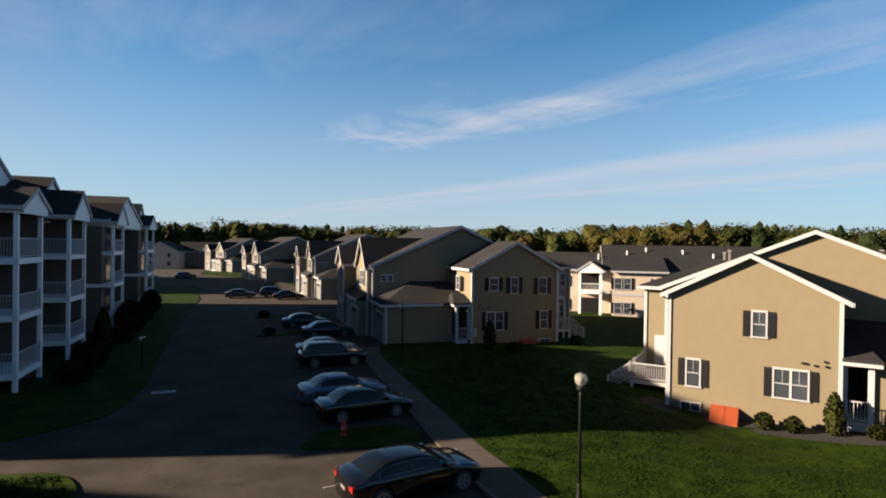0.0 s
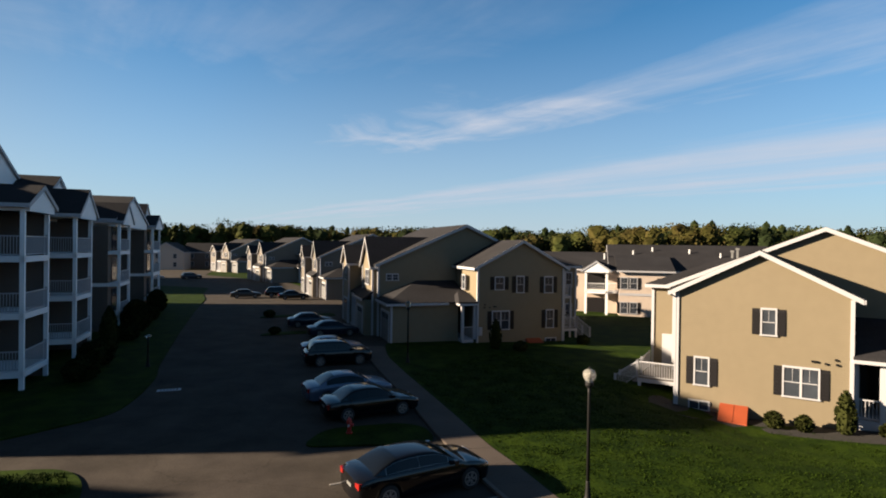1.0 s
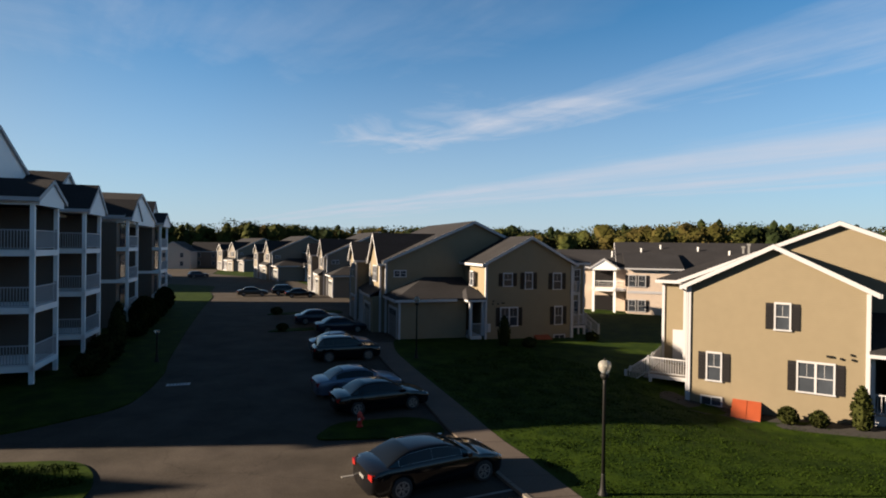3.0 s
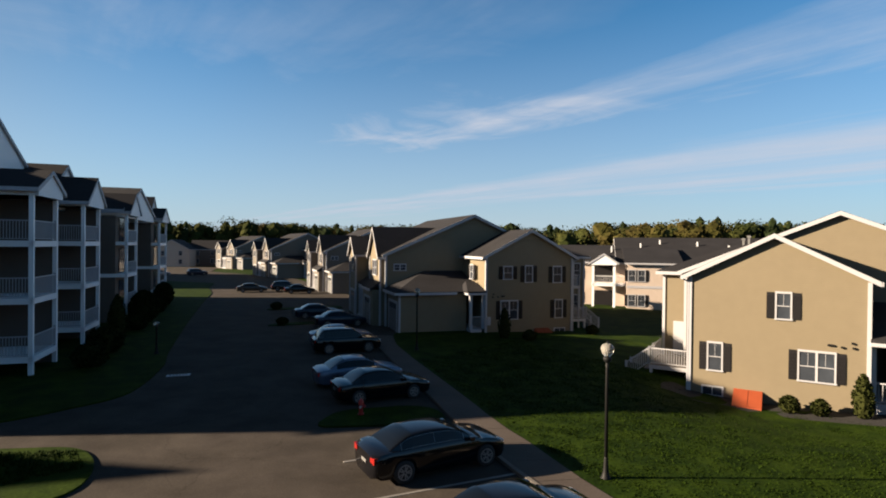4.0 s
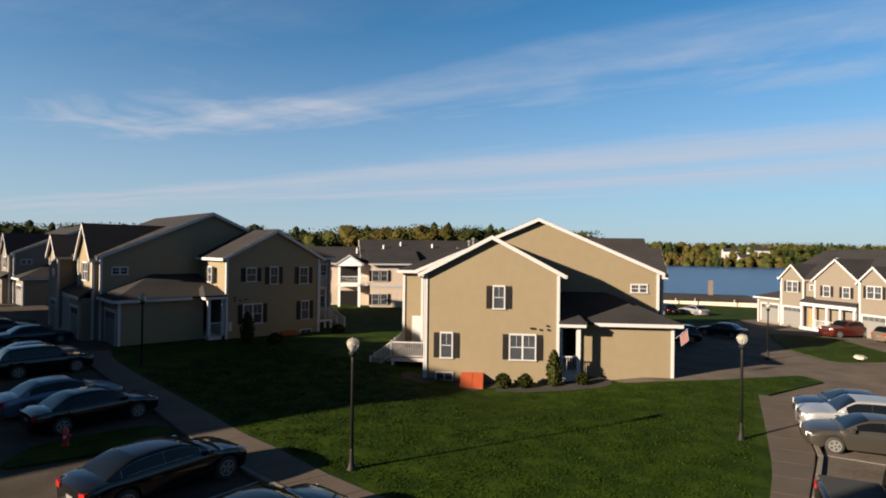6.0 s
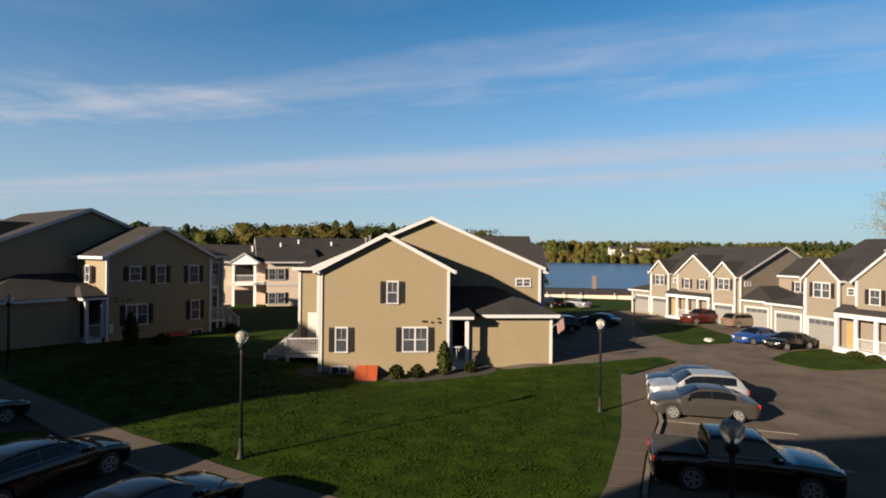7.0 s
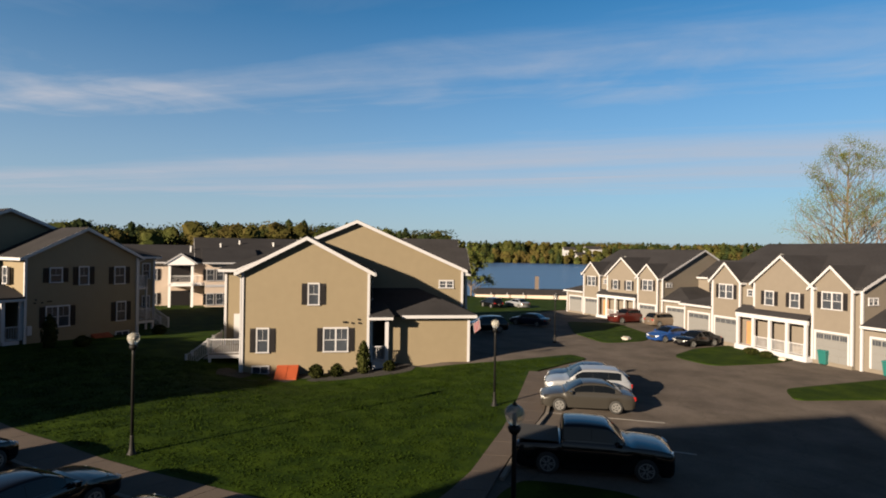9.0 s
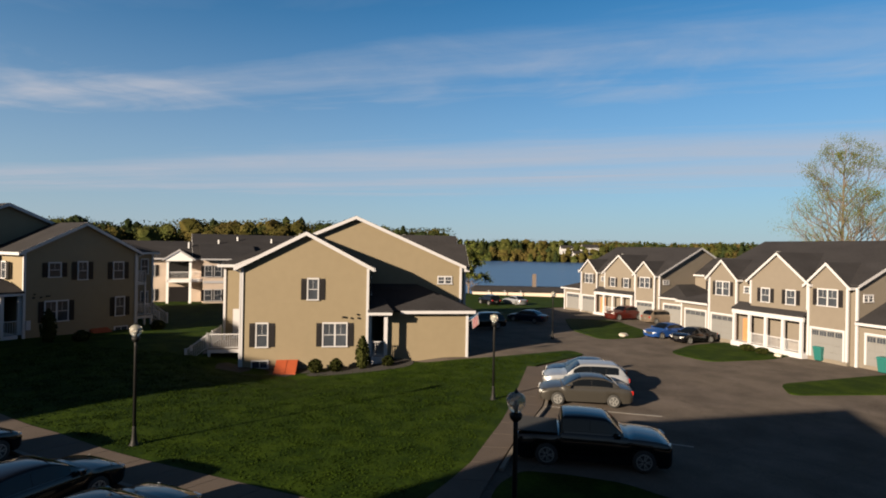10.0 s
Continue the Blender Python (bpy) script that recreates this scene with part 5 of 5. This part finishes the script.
                r = w * ((1.05 - f) if pine else np.sqrt(np.maximum(0.12, 1 - (1.75 * f - 0.8) ** 2)))
                a = rng.random(m) * 6.283
                k = 0.45 + 0.52 * rng.random(m)
                q_ = np.stack([c.x + np.cos(a) * r * k, c.y + np.sin(a) * r * k, z + h * (0.1 + 0.88 * f)], 1)
                tufts.append((q_, h * 0.0165 * (0.5 + rng.random(m)), np.full(m, kind)))
    belt((-420, 190), (-130, 310), 4, 6, 19, 22, 0, 0.08)
    belt((-130, 310), (80, 320), 4, 6, 24, 28, 0, 0.1)
    belt((80, 320), (226, 262), 4, 6, 28, 32, 0)
    belt((20, 250), (160, 215), 3, 6, 20, 26, 2)
    belt((250, 640), (620, 330), 3, 5.5, 20, 24, 0)
    belt((205, 528), (580, 112), 2, 5, 11, 16, 0, -0.1)
    belt((520, 400), (760, 60), 3, 6, 17, 22, 0)
    belt((620, 330), (700, -220), 3, 7, 17, 22, 0)
    belt((-150, 120), (-150, -60), 2, 7, 18, 24, 0)
    belt((-150, -60), (-60, -130), 2, 7, 20, 26, 0)
    belt((-60, -130), (110, -120), 2, 7, 20, 26, 0)
    belt((110, -120), (150, 0), 2, 7, 18, 24, 0)
    ob = raw_clumps("far_woods", cores, WOODS, rng)
    pts, size, kinds = (np.concatenate([t[i] for t in tufts]) for i in range(3))
    n = len(pts)
    u = rng.normal(size=(n, 3))
    u /= np.linalg.norm(u, axis=1)[:, None]
    v = np.cross(u, rng.normal(size=(n, 3)))
    v /= np.linalg.norm(v, axis=1)[:, None]
    s = size[:, None]
    quad = np.stack([pts - u * s, pts + v * s * 0.8, pts + u * s, pts - v * s * 0.8], 1).reshape(-1, 3)
    me = bpy.data.meshes.new("leaf_tufts")
    me.from_pydata(quad.tolist(), [], np.arange(4 * n).reshape(-1, 4).tolist())
    for mat in WOODS:
        me.materials.append(mat)
    me.polygons.foreach_set("material_index", kinds.tolist())
    tagged(ob, "belt of spring woods, dark pines and yellow-green crowns", "woods", kind="stuff")
    leaves = new("leaf_tufts", me)
    leaves.parent = ob
    tagged(leaves, kind="stuff")


far_woods()


def limb(m, p, q, r0, r1, seg=6):
    p, q = Vector(p), Vector(q)
    d = (q - p).normalized()
    a = d.orthogonal().normalized()
    b = d.cross(a)
    ring = lambda c, r: [c + (a * math.cos(2 * math.pi * k / seg) + b * math.sin(2 * math.pi * k / seg)) * r for k in range(seg)]
    m.solid(ring(p, r0), ring(q, r1))


def big_tree(x, y, height, spread, name="tree", label="", leaves=9, seed=3, fork=4, reach=0.115, leaf=0.17):
    rng = random.Random(seed)
    n = thing(name, pose(x, y, level(x, y)), label, "tree")
    wood = Mesh()
    quads = []

    def grow(p, d, length, r, depth):
        q = p + d * length
        limb(wood, p, q, r, r * 0.68, 6 if depth > 2 else 4)
        if depth == 0 or r < 0.012:
            for _ in range(leaves):
                c = q + Vector((rng.gauss(0, 1), rng.gauss(0, 1), rng.gauss(0, 0.8))) * length * 0.45
                quads.append((c, leaf * rng.uniform(0.6, 1.4)))
            return
        k = rng.choice((2, 3)) if depth > 1 else 2
        for i in range(k):
            t = Vector((rng.gauss(0, 1), rng.gauss(0, 1), rng.gauss(0, 0.6))).normalized()
            nd = (d * 1.0 + t * spread + Vector((0, 0, 0.22))).normalized()
            grow(q, nd, length * rng.uniform(0.66, 0.86), r * 0.62, depth - 1)
    # a leader with side limbs, longest low down
    lean = [Vector((rng.gauss(0, 0.012), rng.gauss(0, 0.012), 1)) for _ in range(9)]
    p, r = Vector((0, 0, -0.3)), height * 0.02
    for i in range(9):
        q = p + lean[i] * height * 0.1
        limb(wood, p, q, r, r * 0.84, 8)
        for k in range(fork if i > 0 else 0):
            a = rng.random() * 6.283
            up = 0.55 + 0.1 * i
            d = Vector((math.cos(a), math.sin(a), up)).normalized()
            grow(p.lerp(q, rng.random()), d, height * reach * (1.25 - 0.085 * i) * rng.uniform(0.8, 1.2), r * 0.42, 3)
        p, r = q, r * 0.84
    grow(p, Vector((0, 0, 1)), height * 0.05, r, 3)
    wood.done("trunk", BARK, n)
    me = bpy.data.meshes.new("crown")
    vs, fs = [], []
    for c, s in quads:
        for _ in range(2):
            a = Vector((rng.gauss(0, 1), rng.gauss(0, 1), rng.gauss(0, 1))).normalized()
            b = a.orthogonal().normalized()
            o = c + a * s * 0.5
            i = len(vs)
            vs += [o - a * s, o + b * s * 0.6, o + a * s, o - b * s * 0.6]
            fs.append((i, i + 1, i + 2, i + 3))
    me.from_pydata(vs, [], fs)
    me.materials.append(LEAF)
    ob = new("crown", me)
    ob.parent = n
    return n


big_tree(118.4, 26.0, 27.0, 0.7, label="tall spring tree with thin yellow-green leaves", leaves=26, fork=7, reach=0.15, leaf=0.085)
big_tree(123.0, 12.0, 22.0, 0.62, label="tall spring tree with thin yellow-green leaves", leaves=30, fork=6, seed=8, reach=0.15, leaf=0.085)
big_tree(76.0, 78.8, 10.5, 0.6, label="leafing tree on the lake shore", leaves=16, fork=6, seed=5, leaf=0.16)


def shrub(x, y, w, h, cone=False, seed=0, label="clipped green shrub in a mulch bed", lift=0.1):
    rng = random.Random(seed + 11)
    n = thing("shrub", pose(x, y, level(x, y) + lift), label, "shrub", "shrubs")
    prof = [(0.0, 0.55), (0.12, 0.85), (0.32, 1.0), (0.55, 0.95), (0.76, 0.72), (0.92, 0.36), (1.0, 0.06)] if cone else [(0.0, 0.55), (0.2, 0.9), (0.45, 1.0), (0.7, 0.86), (0.9, 0.5), (1.0, 0.12)]

    def radius(f):
        for (f0, r0), (f1, r1) in zip(prof, prof[1:]):
            if f <= f1:
                return w / 2 * (r0 + (r1 - r0) * (f - f0) / (f1 - f0))
        return w / 2 * prof[-1][1]
    # a lumpy dark core, and sprays of leaves all over it
    bm = bmesh.new()
    seg, rings = 12, []
    for f, r in prof:
        rings.append([bm.verts.new((r * w / 2 * k_ * math.cos(a_), r * w / 2 * k_ * math.sin(a_), f * h)) for a_, k_ in ((6.283 * i / seg, rng.uniform(0.72, 0.95)) for i in range(seg))])
    for p_, q_ in zip(rings, rings[1:]):
        for i in range(seg):
            bm.faces.new((p_[i], p_[(i + 1) % seg], q_[(i + 1) % seg], q_[i]))
    bm.faces.new(rings[-1])
    for _ in range(int(420 * max(1.0, w * h / 1.5))):
        f, a_ = rng.random() ** 0.9, rng.random() * 6.283
        r = radius(f) * rng.uniform(0.82, 1.08)
        c = Vector((r * math.cos(a_), r * math.sin(a_), f * h))
        d = (Vector((math.cos(a_), math.sin(a_), 0.7)) + Vector((rng.gauss(0, 0.5), rng.gauss(0, 0.5), rng.gauss(0, 0.5)))).normalized()
        t_ = d.orthogonal().normalized()
        t_ = (t_ * math.cos(a_ * 7) + d.cross(t_) * math.sin(a_ * 7))
        s_ = rng.uniform(0.035, 0.075) * (1.0 if w < 1.3 else 1.7)
        bm.faces.new([bm.verts.new(c + v_) for v_ in (-t_ * s_, d * s_ * 1.4, t_ * s_, -d * s_)])
    part("foliage", bm, SHRUB, n)
    m = Mesh()
    limb(m, (0, 0, -0.15), (0, 0, h * 0.5), 0.04, 0.02)
    m.done("stem", BARK, n)


nA, tA = Vector((0.512, 0.859)), Vector((0.859, -0.512))
for s, d, w, h, cone in ((-0.1, 31.3, 0.85, 0.8, False), (1.15, 31.3, 0.75, 0.75, False), (2.75, 31.5, 0.82, 2.0, True), (4.35, 31.5, 0.7, 0.6, False)):
    p = tA * s + nA * d
    shrub(p.x, p.y, w, h, cone, int(s * 10), "narrow green arborvitae beside the house" if cone else "clipped green shrub in a mulch bed", lift=0.1)
bed = [tA * s + nA * d for s, d in ((-6.2, 32.8), (-5.8, 30.6), (-2.5, 30.2), (3.5, 30.4), (5.6, 30.7), (6.2, 32.2), (5.4, 33.4), (-4.5, 33.4))]
drape("mulch_bed", rounded([(p.x, p.y) for p in bed], 0.8), LAWN_LIFT + 0.015, MULCH, "dark bark mulch bed along the house wall", "mulch bed", cell=1.5)
for x, y, w, h, cone in ((-21.2, 33.0, 1.9, 1.5, False), (-22.4, 36.2, 1.1, 3.2, True), (-24.6, 42.0, 1.6, 1.2, False), (-26.5, 46.5, 2.2, 2.6, False), (-29.0, 53.0, 1.8, 1.5, False),
                         (-32.2, 60.5, 2.0, 2.4, False), (-19.6, 29.3, 1.6, 1.2, False), (-14.5, 46.0, 1.0, 0.55, False), (-18.6, 57.2, 1.2, 0.7, False),
                         (3.6, 41.0, 0.9, 2.2, True), (5.4, 40.6, 1.0, 0.7, False), (11.0, 44.6, 1.0, 0.7, False), (45.9, 12.7, 0.9, 0.42, False), (46.5, 14.0, 1.0, 0.45, False)):
    shrub(x, y, w, h, cone, int(x * 10 + y), "dark evergreen shrub in the shade" if x < 12 else "low shrub in a front garden")


def grass_tufts(poly, n, tall, corner, size):
    """Loose blades over the near lawns, uneven in height and colour."""
    rng = np.random.default_rng(9)
    pts = rng.random((n * 3, 2)) * np.array(size) + np.array(corner)
    inside = np.zeros(len(pts), bool)
    for (x0, y0), (x1, y1) in zip(poly, poly[1:] + poly[:1]):
        cross = (y0 > pts[:, 1]) != (y1 > pts[:, 1])
        inside ^= cross & (pts[:, 0] < (x1 - x0) * (pts[:, 1] - y0) / (y1 - y0 + 1e-9) + x0)
    pts = pts[inside]
    thick = np.array([noise.noise((x * 1.1, y * 1.1, 2.0)) + 0.6 * noise.noise((x * 3.1, y * 3.1, 5.0)) for x, y in pts])
    keep = thick + rng.normal(size=len(pts)) * 0.6 > 0.02
    pts, thick = pts[keep][:n], thick[keep][:n]
    z = np.array([level(x, y) for x, y in pts]) + LAWN_LIFT - 0.005
    h = tall * (0.03 + 0.02 * np.clip(thick, 0, 1)) * (0.6 + 0.8 * rng.random(len(pts)))
    a = rng.random(len(pts)) * 6.283
    side = np.stack([np.cos(a), np.sin(a), 0 * a], 1) * (0.012 + 0.018 * rng.random(len(pts)))[:, None]
    lean = np.stack([np.cos(a * 3.1), np.sin(a * 3.1), 0 * a], 1) * 0.04
    root = np.column_stack([pts, z])
    tip = root + lean
    tip[:, 2] += h
    verts = np.stack([root - side, root + side, tip + side * 0.5, tip - side * 0.5], 1).reshape(-1, 3)
    me = bpy.data.meshes.new("grass_tufts")
    me.from_pydata(verts.tolist(), [], np.arange(len(verts)).reshape(-1, 4).tolist())
    me.materials.append(GRASS_BLADE)
    tagged(new("grass_tufts", me), "uneven tufts of green grass on the lawn", "grass", kind="stuff")


GRASS_BLADE = material("grass_blade", (0.0092, 0.0190, 0.0014), 0.9, spread=0.3, scale=1.5, per_island=0.2, warm=(0.0128, 0.0225, 0.0017), spec=0.05)
NEAR_LAWN = [(7.2, 9.5), (3.9, 16), (3.3, 17.4), (2.6, 19.1), (1.75, 21), (0.8, 23.8), (-0.4, 27.4), (-2.1, 32.2), (4, 40), (11, 32), (19, 24.4), (27, 21.6), (33, 20.6), (28, 19.1), (26, 19), (16.6, 12.2), (11.6, 9.0), (9.0, 8.2)]
grass_tufts(NEAR_LAWN, 110000, 1.0, (-3, 8), (36, 33))
grass_tufts([(-11.0, 16.2), (-12.2, 17.5), (-16.9, 16.9), (-23.4, 12), (-18, 10.4)], 20000, 1.8, (-24, 10), (14, 8))


# ---- small things ----
TEAL = material("teal_plastic", (0.008, 0.085, 0.078), 0.5, spread=0.1)
HYDRANT_RED = material("red_enamel", (0.28, 0.015, 0.012), 0.4, spread=0.12, scale=0.3)
FLAG_RED = material("flag_red", (0.35, 0.03, 0.03), 0.8)
FLAG_BLUE = material("flag_blue", (0.03, 0.04, 0.15), 0.8)
STONE = material("pale_stone", (0.4, 0.36, 0.31), 0.85, spread=0.25, scale=0.5, fine=9.0, bump=0.5)


def wheeled_bin(x, y, turn):
    n = thing("wheeled_bin", pose(x, y, level(x, y), 0, 0, turn), "teal plastic wheeled bin beside a garage door", "bin", "wheeled bins")
    m = Mesh()
    m.solid([(-0.24, -0.24, 0.08), (0.24, -0.24, 0.08), (0.24, 0.24, 0.08), (-0.24, 0.24, 0.08)], [(-0.33, -0.3, 0.98), (0.33, -0.3, 0.98), (0.33, 0.3, 0.98), (-0.33, 0.3, 0.98)])
    m.done("tub", TEAL, n, bevel=0.02)
    m = Mesh()
    m.solid([(-0.36, -0.33, 0.98), (0.36, -0.33, 0.98), (0.36, 0.33, 0.98), (-0.36, 0.33, 0.98)], [(-0.3, -0.28, 1.08), (0.3, -0.28, 1.08), (0.3, 0.28, 1.08), (-0.3, 0.28, 1.08)])
    m.done("lid", TEAL, n)
    m = Mesh()
    m.beam((-0.38, -0.25, 0.95), (-0.38, 0.25, 0.95), 0.04, 0.04)
    m.done("handle", TEAL, n)
    for s in (-1, 1):
        m = Mesh()
        limb(m, (-0.25, s * 0.28, 0.12), (-0.25, s * 0.34, 0.12), 0.12, 0.12, 12)
        m.done("wheel", TYRE, n)


wheeled_bin(46.8, 9.2, 160)
wheeled_bin(66.8, 45.6, 170)
wheeled_bin(45.4, 5.2, 160)


def hydrant(x, y):
    n = thing("fire_hydrant", pose(x, y, level(x, y) + 0.08) @ Matrix.Scale(0.8, 4), "red iron fire hydrant on a grass strip", "hydrant")
    for name, rows in (("barrel", [(0.16, 0.0), (0.16, 0.05), (0.11, 0.07), (0.11, 0.5), (0.14, 0.52), (0.14, 0.56)]), ("bonnet", [(0.13, 0.56), (0.11, 0.66), (0.05, 0.72), (0.03, 0.78)])):
        m = Mesh()
        for (r0, z0), (r1, z1) in zip(rows, rows[1:]):
            limb(m, (0, 0, z0), (0, 0, z1 + 0.001), r0, r1, 12)
        m.done(name, HYDRANT_RED, n)
    for d, r in (((0, 0.2, 0), 0.06), ((0, -0.2, 0), 0.06), ((0.21, 0, 0), 0.08)):
        m = Mesh()
        limb(m, (0, 0, 0.4), Vector((0, 0, 0.4)) + Vector(d), r, r, 8)
        m.done("nozzle", WHITE if r < 0.07 else HYDRANT_RED, n)
    m = Mesh()
    m.beam((0.1, 0.1, 0.4), (0.1, 0.1, 1.7), 0.02, 0.02)
    m.done("marker_rod", LAMP_IRON, n)


hydrant(-3.85, 21.7)


def house_flag():
    p = nA * 32.55 + tA * 9.85
    n = thing("house_flag", pose(p.x, p.y, 1.9, 0, 0, -30) @ Matrix.Scale(0.55, 4), "striped red and white flag on a short pole", "flag")
    m = Mesh()
    m.beam((-0.4, 0, -0.2), (0.9, 0, 0.9), 0.03, 0.03)
    m.done("pole", WHITE, n)
    for i in range(9):
        m = Mesh()
        x0 = 0.1 + i * 0.085
        ring = lambda o: [(x0, o, x0 * 0.8 + 0.05), (x0 + 0.085, o + 0.02, x0 * 0.8 + 0.12), (x0 + 0.25, o + 0.05, x0 * 0.8 - 1.0), (x0 + 0.165, o + 0.03, x0 * 0.8 - 1.05)]
        m.solid(ring(0.0 + 0.03 * math.sin(i)), ring(0.012 + 0.03 * math.sin(i)))
        m.done("stripe", FLAG_RED if i % 2 else WHITE, n)


house_flag()


def lake_shed():
    """A long low boathouse on the near shore, with a chimney."""
    n = thing("boathouse", pose(78.0, 66.5, level(78.0, 66.5) - 0.1, 0, 0, -42), "long low white boathouse with a dark flat roof", "boathouse")
    m = Mesh()
    m.box(-9, 9.5, 0, 6, -0.6, 0.9)
    m.done("wall", SIDING_PALE, n)
    m = Mesh()
    m.solid([(-9.4, -0.4, 0.9), (9.9, -0.4, 0.9), (9.9, 6.4, 0.9), (-9.4, 6.4, 0.9)], [(-8.6, 1.5, 1.7), (9.0, 1.5, 1.7), (9.0, 4.5, 1.7), (-8.6, 4.5, 1.7)])
    m.done("roof", SHINGLE, n)
    m = Mesh()
    m.box(2.6, 3.3, 2.6, 3.3, 1.3, 4.2)
    m.done("chimney", SIDING_BROWN, n)
    for x in (-6, -3, 0, 6):
        m = Mesh()
        m.box(x - 0.05, x + 0.05, -0.7, -0.6, -0.4, 1.2)
        m.done("post", WHITE, n)


lake_shed()


def far_house(x, y, turn, w, h, mat):
    n = thing("lake_house", pose(x, y, level(x, y), 0, 0, turn), "white house among the trees on the far shore", "house", "houses on the far shore")
    m = Mesh()
    gable_wall(m, "x", -w / 2, w / 2, 0, 5, -1, h, h + 3)
    m.done("wall", mat, n)
    gable_roof(n, 1, "x", -w / 2, w / 2, 0, 5, h, h + 3)
    f = Wall("-y", -5.0, 1)
    for i in range(3):
        m = Mesh()
        f.box(m, -w / 2 + w * (i + 0.3) / 3, -w / 2 + w * (i + 0.6) / 3, h * 0.4, h * 0.75, 0, 0.05)
        m.done("window", GLASS, n)


for x, y, t, w, h in ((446, 312, -35, 15, 11), (436, 332, -40, 11, 10), (416, 304, -30, 9, 8)):
    far_house(x, y, t, w, h, WHITE)


def far_cottage(x, y, turn, mat, label):
    n = thing("cottage", pose(x, y, level(x, y), 0, 0, turn), label, "house", "far cottages")
    m = Mesh()
    gable_wall(m, "x", -7, 7, 0, 5, -1, 5.5, 8.3)
    m.done("wall", mat, n)
    gable_roof(n, 1, "x", -7, 7, 0, 5, 5.5, 8.3)
    for f, lim in ((Wall("-y", -5.0, 1), (-4.5, 0, 4.5)), (Wall("x", 7.0, 1), (-2.5, 2.5))):
        for a in lim:
            for z in (1.0, 3.6):
                window(n, f, a, z, 0.9, 1.3, shutters=False)


far_cottage(-88.0, 174.0, -76, SIDING_PALE, "pale house beyond the bend of the road")
far_cottage(-80.0, 184.0, 12, SIDING_BROWN, "brown house beyond the bend of the road")


def boulder(x, y, w, d, h):
    rng = random.Random(int(x * 7))
    n = thing("boulder", pose(x, y, level(x, y) + 0.1, 0, 0, 30), "flat pale boulder on a small lawn", "stone")
    bm = bmesh.new()
    bmesh.ops.create_icosphere(bm, subdivisions=2, radius=0.5)
    for v in bm.verts:
        v.co *= 0.85 + rng.random() * 0.25
        v.co.x, v.co.y, v.co.z = v.co.x * w, v.co.y * d, v.co.z * h
    part("rock", bm, STONE, n)


boulder(45.0, 24.0, 2.0, 0.9, 0.32)
boulder(45.9, 11.6, 0.8, 0.5, 0.4)


def storm_drain(x, y):
    n = thing("storm_drain", pose(x, y, level(x, y), 0, 0, 20), "pale concrete storm drain slab by the kerb", "drain")
    m = Mesh()
    m.box(-0.6, 0.5, -0.22, 0.2, -0.1, 0.015)
    m.done("slab", WHITE, n)
    m = Mesh()
    for i in range(6):
        m.box(-0.45 + i * 0.15, -0.4 + i * 0.15, -0.12, 0.1, 0.015, 0.03)
    m.done("grate", LAMP_IRON, n)


storm_drain(-14.1, 27.9)

# the plan is drawn in units of 1.09 m: bring it to true size
UNIT = 1.09
for ob in list(scene.objects):
    if ob.parent is None and ob.type not in ("CAMERA", "LIGHT"):
        ob.matrix_basis = Matrix.Scale(UNIT, 4) @ ob.matrix_basis
